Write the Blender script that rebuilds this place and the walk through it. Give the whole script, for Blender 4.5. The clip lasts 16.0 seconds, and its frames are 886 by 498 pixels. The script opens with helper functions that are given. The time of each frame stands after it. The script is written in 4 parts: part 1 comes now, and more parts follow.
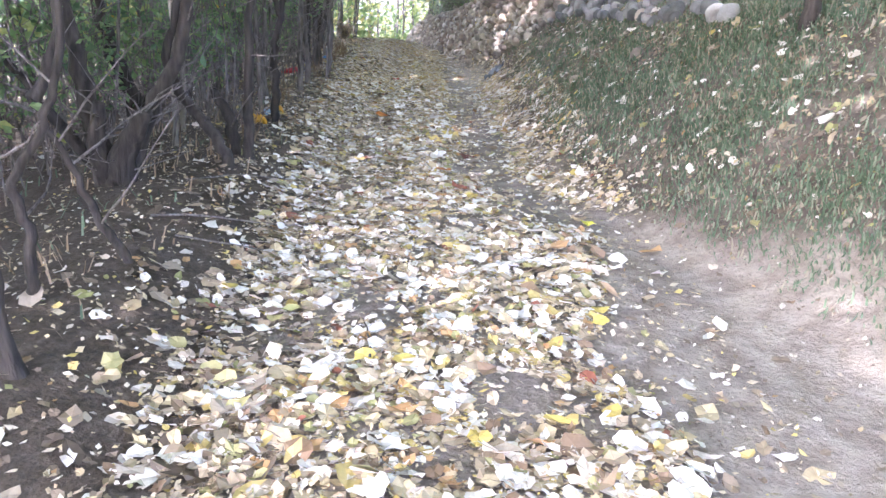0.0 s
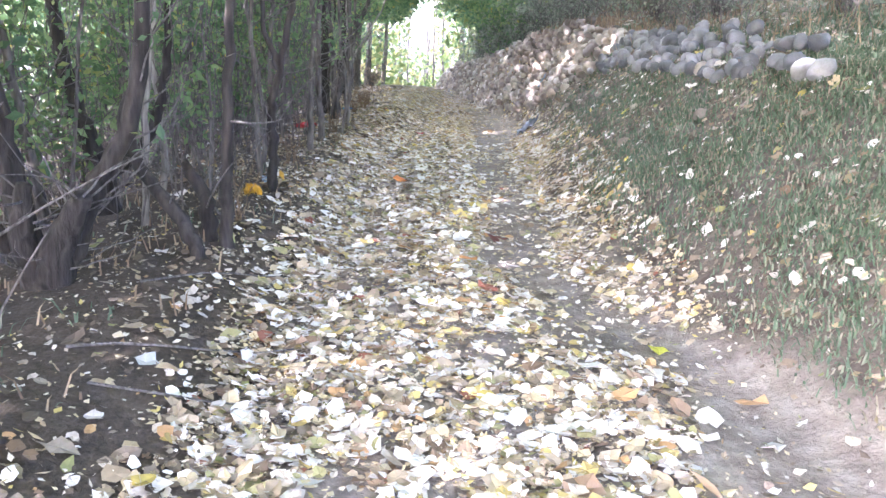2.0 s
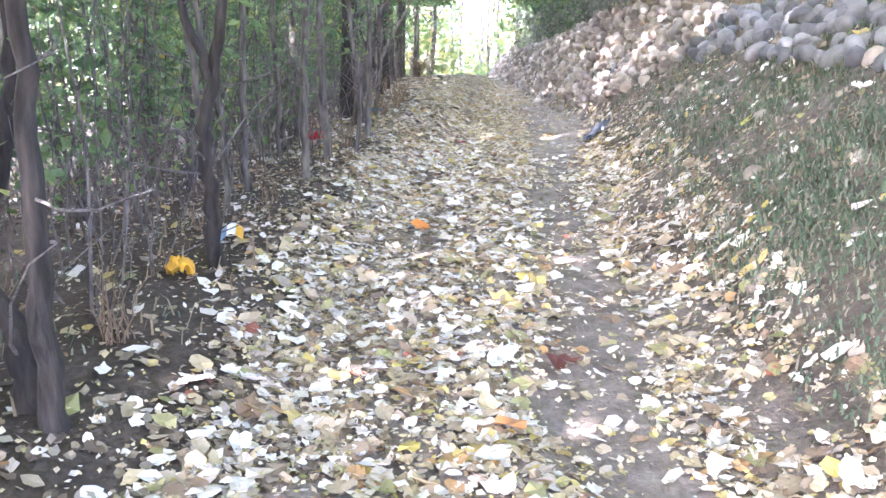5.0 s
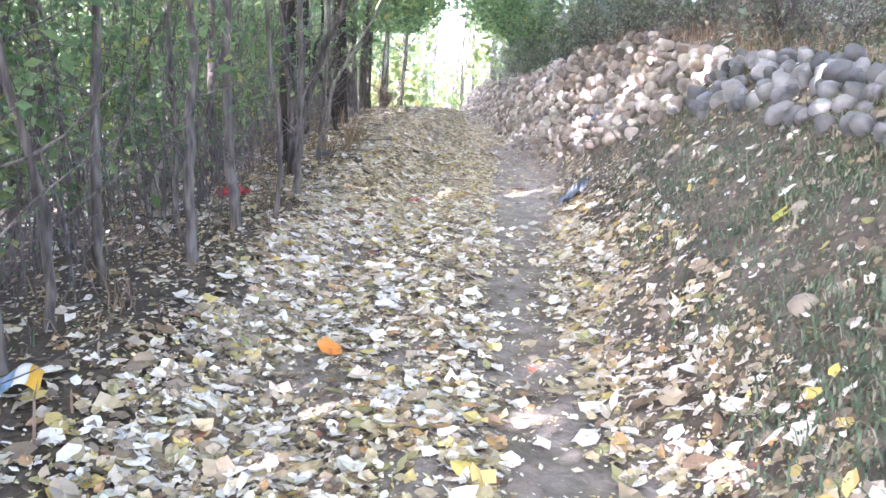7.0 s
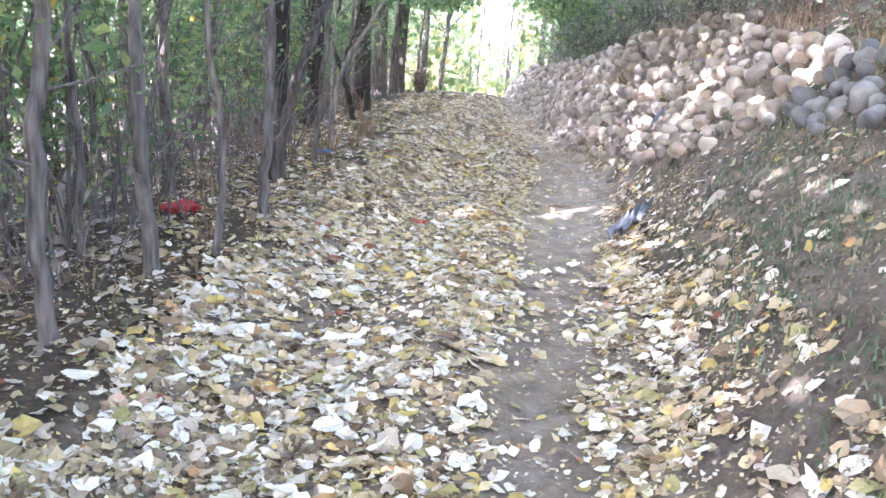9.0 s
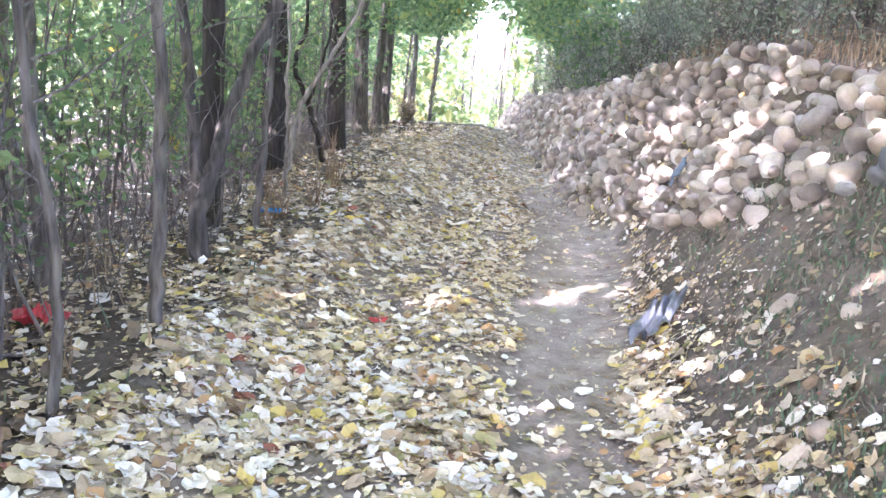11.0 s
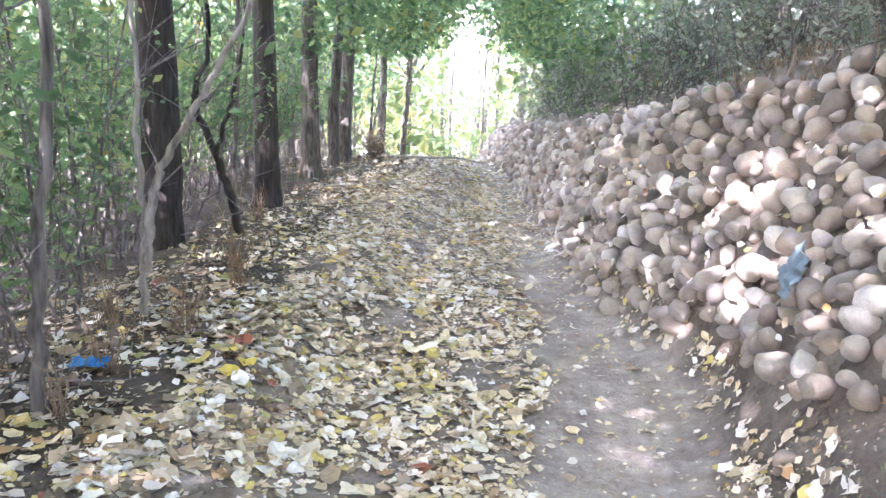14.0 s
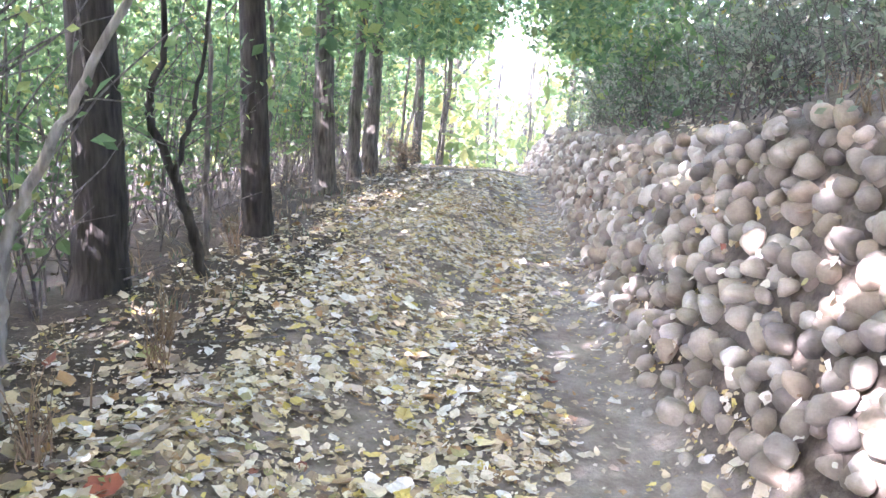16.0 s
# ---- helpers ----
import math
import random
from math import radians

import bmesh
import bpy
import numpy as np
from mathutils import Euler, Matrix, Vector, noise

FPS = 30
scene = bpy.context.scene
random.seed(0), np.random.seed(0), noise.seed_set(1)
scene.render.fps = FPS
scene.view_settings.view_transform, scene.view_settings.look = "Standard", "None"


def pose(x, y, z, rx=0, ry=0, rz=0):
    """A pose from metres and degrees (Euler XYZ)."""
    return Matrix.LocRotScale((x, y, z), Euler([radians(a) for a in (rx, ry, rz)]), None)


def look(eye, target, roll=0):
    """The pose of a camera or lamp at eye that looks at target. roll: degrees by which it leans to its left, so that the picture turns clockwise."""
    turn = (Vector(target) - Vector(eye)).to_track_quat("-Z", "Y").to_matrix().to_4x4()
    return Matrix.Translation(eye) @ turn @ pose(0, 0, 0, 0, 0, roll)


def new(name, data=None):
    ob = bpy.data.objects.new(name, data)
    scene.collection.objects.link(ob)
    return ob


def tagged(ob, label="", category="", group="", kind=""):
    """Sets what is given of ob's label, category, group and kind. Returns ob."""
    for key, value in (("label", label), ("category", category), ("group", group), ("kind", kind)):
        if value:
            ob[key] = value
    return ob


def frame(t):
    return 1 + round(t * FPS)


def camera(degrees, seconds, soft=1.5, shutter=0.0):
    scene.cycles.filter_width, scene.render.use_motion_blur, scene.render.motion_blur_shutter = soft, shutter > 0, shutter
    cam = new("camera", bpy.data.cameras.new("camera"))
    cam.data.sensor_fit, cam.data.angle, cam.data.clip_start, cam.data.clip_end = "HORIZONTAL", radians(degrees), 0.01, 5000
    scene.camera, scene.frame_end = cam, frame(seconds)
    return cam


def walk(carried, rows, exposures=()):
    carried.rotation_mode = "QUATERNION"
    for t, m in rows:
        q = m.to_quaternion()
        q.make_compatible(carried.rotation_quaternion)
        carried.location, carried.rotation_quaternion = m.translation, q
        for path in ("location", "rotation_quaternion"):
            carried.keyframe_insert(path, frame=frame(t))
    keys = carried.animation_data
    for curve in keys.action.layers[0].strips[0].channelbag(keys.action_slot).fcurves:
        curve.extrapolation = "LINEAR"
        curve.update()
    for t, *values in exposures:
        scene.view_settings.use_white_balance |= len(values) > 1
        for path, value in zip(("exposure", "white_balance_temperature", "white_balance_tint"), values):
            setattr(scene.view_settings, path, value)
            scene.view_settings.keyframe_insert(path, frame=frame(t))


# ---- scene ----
EXPOSURE, KELVIN, TINT, SKY, SUN_STRENGTH, CANOPY_DENSITY = 5.28, 5680, 31, 0.15, 1.6, 0.82
cam = camera(58.7, 16.0, soft=1.5)
PATH = [
    (0, (0.338, 1.105, 1.301), (0.363, 3.008, 0.683), 2.6),
    (0.5, (0.359, 1.342, 1.303), (0.397, 3.253, 0.714), 2.7),
    (1, (0.267, 1.724, 1.339), (0.312, 3.65, 0.802), 3.2),
    (1.5, (0.251, 1.952, 1.354), (0.282, 3.888, 0.851), 3.6),
    (2, (0.362, 2.319, 1.342), (0.309, 4.25, 0.822), 2.7),
    (2.5, (0.416, 2.627, 1.379), (0.35, 4.559, 0.865), 2.7),
    (3, (0.366, 3.068, 1.398), (0.313, 5.01, 0.921), 3.6),
    (3.5, (0.331, 3.396, 1.403), (0.261, 5.331, 0.905), 3.7),
    (3.7, (0.369, 3.531, 1.389), (0.257, 5.459, 0.87), 3.2),
    (5.8, (0.43, 5.297, 1.343), (0.224, 7.2, 0.762), 0.9),
    (6, (0.447, 5.442, 1.374), (0.254, 7.344, 0.785), 1.1),
    (6.5, (0.487, 5.763, 1.385), (0.34, 7.683, 0.847), 2.4),
    (7, (0.485, 6.202, 1.445), (0.346, 8.133, 0.944), 3.1),
    (7.5, (0.583, 6.626, 1.44), (0.383, 8.554, 0.945), 3.1),
    (8, (0.67, 7.024, 1.485), (0.44, 8.946, 0.983), 3.9),
    (8.5, (0.586, 7.515, 1.441), (0.366, 9.427, 0.9), 4.7),
    (9, (0.547, 7.938, 1.434), (0.305, 9.845, 0.882), 4.7),
    (9.5, (0.581, 8.388, 1.503), (0.315, 10.305, 1.001), 4.5),
    (9.7, (0.599, 8.514, 1.529), (0.346, 10.438, 1.045), 4.5),
    (11.8, (0.348, 10.194, 1.5), (0.125, 12.116, 0.994), 4.8),
    (12, (0.306, 10.405, 1.498), (0.107, 12.336, 1.015), 4.8),
    (12.5, (0.18, 10.788, 1.524), (0.021, 12.723, 1.045), 4.4),
    (13, (0.175, 11.245, 1.48), (-0.015, 13.178, 1.002), 3.7),
    (13.5, (0.253, 11.687, 1.527), (0.052, 13.624, 1.068), 3.3),
    (14, (0.302, 12.15, 1.533), (0.091, 14.087, 1.084), 2.8),
    (14.5, (0.316, 12.527, 1.565), (0.063, 14.457, 1.104), 2.6),
    (15, (0.414, 12.966, 1.584), (0.074, 14.879, 1.113), 2.6),
    (15.5, (0.447, 13.286, 1.562), (0.084, 15.202, 1.115), 3.1),
    (16, (0.371, 13.686, 1.569), (0.036, 15.605, 1.117), 3.4),
]
walk(cam, [(t, look(eye, target, roll)) for t, eye, target, roll in PATH], exposures=[(0, EXPOSURE - 0.85, KELVIN, TINT - 3), (3, EXPOSURE - 0.2, KELVIN, TINT - 1), (7, EXPOSURE, KELVIN, TINT + 2), (16, EXPOSURE + 0.1, KELVIN, TINT + 1)])

# ---- world and sun ----
SUN = Vector((-0.47, -0.62, 0.63)).normalized()
world = bpy.data.worlds.new("sky")
scene.world = world
world.use_nodes = True
sky = world.node_tree.nodes.new("ShaderNodeTexSky")
sky.sky_type, sky.sun_disc = "NISHITA", False
sky.sun_elevation, sky.sun_rotation = math.asin(SUN.z), math.atan2(SUN.x, SUN.y)
sky.air_density, sky.dust_density = 1.0, 2.5
background = world.node_tree.nodes["Background"]
background.inputs["Strength"].default_value = SKY
world.node_tree.links.new(sky.outputs["Color"], background.inputs["Color"])
sun = new("sun", bpy.data.lights.new("sun", "SUN"))
sun.data.energy, sun.data.angle, sun.data.color = SUN_STRENGTH, radians(0.6), (1.0, 0.93, 0.82)
sun.matrix_world = look(SUN * 30, (0, 0, 0))


# ---- materials ----
def material(name):
    m = bpy.data.materials.new(name)
    m.use_nodes = True
    return m, m.node_tree.nodes, m.node_tree.links, m.node_tree.nodes["Principled BSDF"]


def ramp(nodes, stops, constant=False):
    r = nodes.new("ShaderNodeValToRGB").color_ramp
    if constant:
        r.interpolation = "CONSTANT"
    while len(r.elements) < len(stops):
        r.elements.new(0.5)
    for e, (at, c) in zip(r.elements, stops):
        e.position, e.color = at, (*c, 1)
    return nodes[-1]


def noise_tex(nodes, links, scale, detail=4, rough=0.6):
    n = nodes.new("ShaderNodeTexNoise")
    n.inputs["Scale"].default_value, n.inputs["Detail"].default_value, n.inputs["Roughness"].default_value = scale, detail, rough
    co = nodes.new("ShaderNodeNewGeometry")
    links.new(co.outputs["Position"], n.inputs["Vector"])
    return n


def mixed(nodes, links, a, b, factor, mode="MIX"):
    m = nodes.new("ShaderNodeMix")
    m.data_type, m.blend_type = "RGBA", mode
    for socket, value in ((m.inputs[0], factor), (m.inputs[6], a), (m.inputs[7], b)):
        if isinstance(value, (int, float)):
            socket.default_value = value
        elif isinstance(value, tuple):
            socket.default_value = (*value, 1)
        else:
            links.new(value, socket)
    return m.outputs[2]


def bump(nodes, links, height, bsdf, strength, distance):
    b = nodes.new("ShaderNodeBump")
    b.inputs["Strength"].default_value, b.inputs["Distance"].default_value = strength, distance
    links.new(height, b.inputs["Height"])
    links.new(b.outputs["Normal"], bsdf.inputs["Normal"])


def soil():
    """Dusty trail, brown loam with fine crumbs."""
    m, n, l, p = material("soil")
    wide, fine = noise_tex(n, l, 1.7), noise_tex(n, l, 38, 6, 0.7)
    loam = ramp(n, [(0.3, (0.045, 0.036, 0.028)), (0.7, (0.135, 0.108, 0.085))])
    l.new(fine.outputs[0], loam.inputs[0])
    dust = ramp(n, [(0.3, (0.27, 0.235, 0.208)), (0.75, (0.43, 0.38, 0.338))])
    blend = n.new("ShaderNodeMath")
    blend.operation = "ADD"
    l.new(wide.outputs[0], blend.inputs[0])
    l.new(fine.outputs[0], blend.inputs[1])
    half = n.new("ShaderNodeMath")
    half.operation, half.inputs[1].default_value = "MULTIPLY", 0.5
    l.new(blend.outputs[0], half.inputs[0])
    l.new(half.outputs[0], dust.inputs[0])
    wear = n.new("ShaderNodeAttribute")
    wear.attribute_name = "dust"
    mottle = noise_tex(n, l, 7, 5, 0.65)
    spread = ramp(n, [(0.36, (0.62, 0.59, 0.57)), (0.64, (1.16, 1.15, 1.14))])
    l.new(mottle.outputs[0], spread.inputs[0])
    tone = mixed(n, l, mixed(n, l, loam.outputs[0], dust.outputs[0], wear.outputs["Fac"]), spread.outputs[0], 0.85, "MULTIPLY")
    l.new(tone, p.inputs["Base Color"])
    p.inputs["Roughness"].default_value = 0.95
    relief = n.new("ShaderNodeMath")
    relief.operation = "MULTIPLY_ADD"
    relief.inputs[1].default_value = 2.2
    l.new(mottle.outputs[0], relief.inputs[0])
    l.new(fine.outputs[0], relief.inputs[2])
    bump(n, l, relief.outputs[0], p, 0.7, 0.025)
    return m


def leafy(name, stops, rough=0.6, glow=0.0, per_object=False, constant=True):
    """Leaves whose colour changes from one to the next."""
    m, n, l, p = material(name)
    pick = n.new("ShaderNodeObjectInfo" if per_object else "ShaderNodeNewGeometry")
    r = ramp(n, stops, constant)
    l.new(pick.outputs["Random" if per_object else "Random Per Island"], r.inputs[0])
    spots = noise_tex(n, l, 60, 3)
    c = mixed(n, l, r.outputs[0], mixed(n, l, (0.55, 0.5, 0.45), (1.12, 1.12, 1.1), spots.outputs[0]), 0.8, "MULTIPLY")
    l.new(c, p.inputs["Base Color"])
    p.inputs["Roughness"].default_value = rough
    if glow:
        t = n.new("ShaderNodeBsdfTranslucent")
        l.new(c, t.inputs["Color"])
        mix = n.new("ShaderNodeMixShader")
        mix.inputs[0].default_value = glow
        l.new(p.outputs[0], mix.inputs[1])
        l.new(t.outputs[0], mix.inputs[2])
        l.new(mix.outputs[0], n["Material Output"].inputs["Surface"])
    return m


def bark(name, dark, light, scale=30):
    m, n, l, p = material(name)
    co = n.new("ShaderNodeNewGeometry")
    stretch = n.new("ShaderNodeMapping")
    stretch.inputs["Scale"].default_value = (1, 1, 0.18)
    l.new(co.outputs["Position"], stretch.inputs["Vector"])
    g = n.new("ShaderNodeTexNoise")
    g.inputs["Scale"].default_value, g.inputs["Detail"].default_value = scale, 6
    l.new(stretch.outputs[0], g.inputs["Vector"])
    patches = noise_tex(n, l, 5)
    r = ramp(n, [(0.32, dark), (0.68, light)])
    l.new(g.outputs[0], r.inputs[0])
    l.new(mixed(n, l, r.outputs[0], mixed(n, l, (0.6, 0.6, 0.58), (1.3, 1.28, 1.22), patches.outputs[0]), 0.7, "MULTIPLY"), p.inputs["Base Color"])
    p.inputs["Roughness"].default_value = 0.9
    bump(n, l, g.outputs[0], p, 0.8, 0.02)
    return m


# tones of the browner stones, paled to paint in some of the sun
WARM = [(0, (0.18, 0.168, 0.16)), (0.25, (0.40, 0.335, 0.275)), (0.5, (0.30, 0.28, 0.268)), (0.75, (0.46, 0.41, 0.36)), (1, (0.57, 0.555, 0.54))]
# bluer stones, with the shade on their stretch painted into the tones
COOL_SHADED = [(0, (0.11, 0.115, 0.125)), (0.3, (0.165, 0.175, 0.19)), (0.6, (0.22, 0.23, 0.245)), (1, (0.34, 0.35, 0.37))]


def cobble(name, per_object, tones):
    m, n, l, p = material(name)
    pick = n.new("ShaderNodeObjectInfo" if per_object else "ShaderNodeNewGeometry")
    r = ramp(n, tones)
    l.new(pick.outputs["Random" if per_object else "Random Per Island"], r.inputs[0])
    speck, wide = noise_tex(n, l, 90, 5, 0.7), noise_tex(n, l, 9, 4)
    c = mixed(n, l, r.outputs[0], mixed(n, l, (0.55, 0.52, 0.5), (1.3, 1.28, 1.25), speck.outputs[0]), 0.7, "MULTIPLY")
    c = mixed(n, l, c, mixed(n, l, (0.3, 0.27, 0.24), (1.45, 1.45, 1.45), wide.outputs[0]), 0.9, "MULTIPLY")
    l.new(c, p.inputs["Base Color"])
    p.inputs["Roughness"].default_value = 0.8
    bump(n, l, speck.outputs[0], p, 0.5, 0.012)
    return m


def plain(name, colour, rough=0.7, scale=25, low=0.6):
    m, n, l, p = material(name)
    g = noise_tex(n, l, scale)
    l.new(mixed(n, l, tuple(c * low for c in colour), tuple(min(1, c * 1.25) for c in colour), g.outputs[0]), p.inputs["Base Color"])
    p.inputs["Roughness"].default_value = rough
    bump(n, l, g.outputs[0], p, 0.3, 0.01)
    return m


SOIL = soil()
LITTER = leafy("leaf_litter", [(0, (0.80, 0.78, 0.75)), (0.32, (0.60, 0.53, 0.45)), (0.43, (0.48, 0.39, 0.28)), (0.55, (0.38, 0.30, 0.21)), (0.64, (0.54, 0.45, 0.29)),
                               (0.76, (0.26, 0.18, 0.12)), (0.84, (0.58, 0.46, 0.18)), (0.90, (0.37, 0.35, 0.17)), (0.95, (0.47, 0.29, 0.14)), (0.99, (0.30, 0.11, 0.07))])
LITTER_TAN = leafy("tan_litter", [(0, (0.72, 0.65, 0.53)), (0.25, (0.62, 0.52, 0.37)), (0.45, (0.72, 0.62, 0.40)), (0.62, (0.38, 0.29, 0.19)), (0.72, (0.78, 0.74, 0.67)), (0.84, (0.64, 0.53, 0.18)), (0.93, (0.40, 0.26, 0.13))])
LITTER_DULL = leafy("old_litter", [(0, (0.36, 0.31, 0.25)), (0.2, (0.25, 0.20, 0.15)), (0.45, (0.15, 0.115, 0.085)), (0.75, (0.31, 0.26, 0.16)), (0.86, (0.62, 0.58, 0.54)), (0.95, (0.30, 0.31, 0.13))])
PALE_LEAF = leafy("pale_leaf", [(0, (0.78, 0.75, 0.72)), (0.5, (0.70, 0.66, 0.62)), (0.72, (0.62, 0.50, 0.14)), (0.88, (0.55, 0.46, 0.34))], per_object=True)
FOLIAGE = leafy("green_leaves", [(0, (0.11, 0.20, 0.10)), (0.3, (0.17, 0.29, 0.13)), (0.6, (0.24, 0.36, 0.16)), (0.9, (0.36, 0.42, 0.16)), (0.99, (0.50, 0.40, 0.08))], 0.5, 0.5)
# pale, yellowish and translucent, to lift and warm the light under the crowns
CANOPY = leafy("canopy_leaves", [(0, (0.20, 0.27, 0.10)), (0.4, (0.34, 0.40, 0.15)), (0.75, (0.52, 0.50, 0.20)), (0.93, (0.62, 0.52, 0.20))], 0.5, 0.62)
SHRUB = leafy("shrub_leaves", [(0, (0.18, 0.23, 0.17)), (0.35, (0.27, 0.33, 0.25)), (0.65, (0.37, 0.42, 0.33)), (0.85, (0.42, 0.40, 0.34))], 0.6, 0.45)
GRASS = leafy("grass_blades", [(0, (0.11, 0.17, 0.11)), (0.45, (0.17, 0.24, 0.16)), (0.75, (0.27, 0.31, 0.23)), (0.9, (0.36, 0.33, 0.26))], 0.6, 0.2)
DRY = leafy("dry_grass", [(0, (0.34, 0.26, 0.18)), (0.5, (0.25, 0.18, 0.125)), (0.8, (0.42, 0.33, 0.23))], 0.7, 0.15)
BARK_GREY = bark("grey_bark", (0.05, 0.045, 0.041), (0.20, 0.18, 0.165))
BARK_DARK = bark("dark_bark", (0.016, 0.014, 0.013), (0.065, 0.055, 0.05))
BARK_MID = bark("mid_bark", (0.03, 0.027, 0.026), (0.125, 0.112, 0.105))
BARK_PALE = bark("pale_bark", (0.22, 0.20, 0.18), (0.52, 0.48, 0.43))
BARK_WAN = bark("wan_bark", (0.13, 0.12, 0.11), (0.36, 0.335, 0.305))
TWIG = bark("twig_bark", (0.06, 0.054, 0.052), (0.22, 0.20, 0.195), 60)
STONE, STONE_FAR = cobble("cobble", True, WARM), cobble("cobble_far", False, WARM)
STONE_GREY_SHADED, STONE_GREY_SHADED_FAR = cobble("grey_boulder_shaded", True, COOL_SHADED), cobble("grey_boulder_shaded_far", False, COOL_SHADED)


# ---- shape of the ground ----
def toe(y):
    """Where the bank's foot lies."""
    return np.interp(y, [-10, 3.5, 4.6, 5.6, 6.5, 7.8, 10, 14, 15, 16, 17, 18, 19, 21, 24, 28, 36, 60], [2.3, 2.2, 1.85, 1.6, 1.45, 1.28, 1.16, 1.12, 1.14, 1.26, 1.04, 0.82, 0.70, 0.5, 0.15, -0.4, -1.7, -4])


def run(y):
    return np.interp(y, [6, 12.5, 14, 15.5, 16.5, 18, 30], [1.1, 1.05, 0.92, 0.62, 0.50, 0.42, 0.5])


def top(y):
    return np.interp(y, [4, 9, 13, 15, 17, 20, 25, 32], [1.15, 1.3, 1.35, 1.56, 1.54, 1.2, 0.88, 0.65])


def left_edge(y):
    return np.interp(y, [-5, 4, 7, 9, 11.4, 14, 17, 21, 25, 29, 40], [-0.8, -0.9, -1.0, -1.15, -1.2, -1.4, -1.7, -2.2, -2.6, -2.9, -4])


def trail(y):
    return np.interp(y, [-5, 3.2, 4.1, 4.8, 5.5, 6.5, 7.3, 8, 8.8, 10, 11.3, 13.1, 14.6, 16.2, 17.2, 18.3, 19.4, 21, 23.2, 28, 40], [1.9, 1.85, 1.72, 1.66, 1.45, 0.92, 0.67, 0.80, 0.80, 0.64, 0.61, 0.69, 0.74, 0.84, 0.69, 0.48, 0.36, 0.23, 0.09, -0.8, -2.6])


def trail_half(y):
    return np.interp(y, [-5, 3.2, 4.1, 4.8, 5.5, 6.5, 7.3, 8, 8.8, 10, 11.3, 13.1, 14.6, 16.2, 17.2, 18.3, 19.4, 21, 23.2, 28], [0.75, 0.70, 0.68, 0.48, 0.26, 0.20, 0.25, 0.22, 0.21, 0.23, 0.20, 0.28, 0.37, 0.42, 0.30, 0.27, 0.27, 0.30, 0.26, 0.16])


def fringe(y):
    """Where the thick pale litter gives way to brown earth before the wood."""
    return np.interp(y, [2, 3.2, 4.5, 6, 8, 10.5, 13, 16, 18, 22, 30], [-0.25, -0.3, -0.38, -0.46, -0.6, -0.85, -1.05, -1.15, -1.3, -1.8, -2.8])


def wave(x, y, seed=0.0):
    """Smooth unevenness between about -1 and 1."""
    return (np.sin(1.7 * x + 2.3 * y + seed) + np.sin(3.9 * x - 2.1 * y + 1.3 + seed) + np.sin(-2.6 * x + 5.3 * y + 0.4 + 2 * seed) + np.sin(7.1 * x + 6.3 * y + 2.2 * seed)) / 4


def ground_z(x, y):
    x, y = np.asarray(x, float), np.asarray(y, float)
    d = x - toe(y)
    h, k = top(y), run(y)
    step = np.clip(d, 0, None)
    bank = np.where(step < k * h, step / k, h + np.minimum((step - k * h) * 0.42, 5))
    bank = np.where(d > -0.25, bank + 0.06 * np.clip(1 - np.abs(d) / 0.25, 0, 1) ** 2, 0)
    side = np.clip(left_edge(y) - 0.4 - x, 0, None)
    base = 0.03 * (np.clip(x, -3, 1.3) - 0.3) - np.minimum(side * 0.09, 0.9)
    along = np.interp(y, [13, 17, 20, 25, 28, 30.5, 33, 40, 60, 120], [0, -0.05, -0.09, -0.2, -0.3, -0.52, -1.0, -2.3, -4, -5])
    shoulder = np.clip((-0.35 - x) / 0.8, 0, 1)
    base = base + 0.16 * shoulder * shoulder * (3 - 2 * shoulder) * np.interp(y, [2, 5, 24, 30], [0.6, 1, 1, 0.3])
    fade = np.clip((np.abs(d) + 0.2), 0.25, 1)
    worn = 0.05 * np.exp(-((x - trail(y)) / (trail_half(y) + 0.1)) ** 2)
    z = base + along + bank * np.interp(y, [30, 45], [1, 0.6]) + 0.022 * wave(x, y) * fade + 0.05 * wave(0.4 * x, 0.4 * y, 2) * np.clip(side, 0, 1) - worn
    return z


def ground_normal(x, y):
    e = 0.04
    n = np.stack([ground_z(x - e, y) - ground_z(x + e, y), ground_z(x, y - e) - ground_z(x, y + e), np.full(np.shape(x), 2 * e)], -1)
    return n / np.linalg.norm(n, axis=-1, keepdims=True)


rng = np.random.default_rng(7)


def link_mesh(name, verts, faces, mat, parent=None, smooth=False, label=""):
    me = bpy.data.meshes.new(name)
    me.from_pydata(verts.tolist() if isinstance(verts, np.ndarray) else verts, [], faces.tolist() if isinstance(faces, np.ndarray) else faces)
    me.materials.append(mat)
    if smooth:
        me.polygons.foreach_set("use_smooth", np.ones(len(me.polygons), bool))
    me.update()
    ob = new(name, me)
    ob.parent = parent
    if label:
        tagged(ob, label)
    return ob


def base_empty(name, x, y, z, label, category, group=""):
    ob = new(name)
    ob.location = (x, y, z)
    ob.empty_display_size = 0.1
    return tagged(ob, label, category, group)


# ---- ground ----
def axis(parts):
    return np.unique(np.concatenate([np.arange(a, b, s) for a, b, s in parts]).round(4))


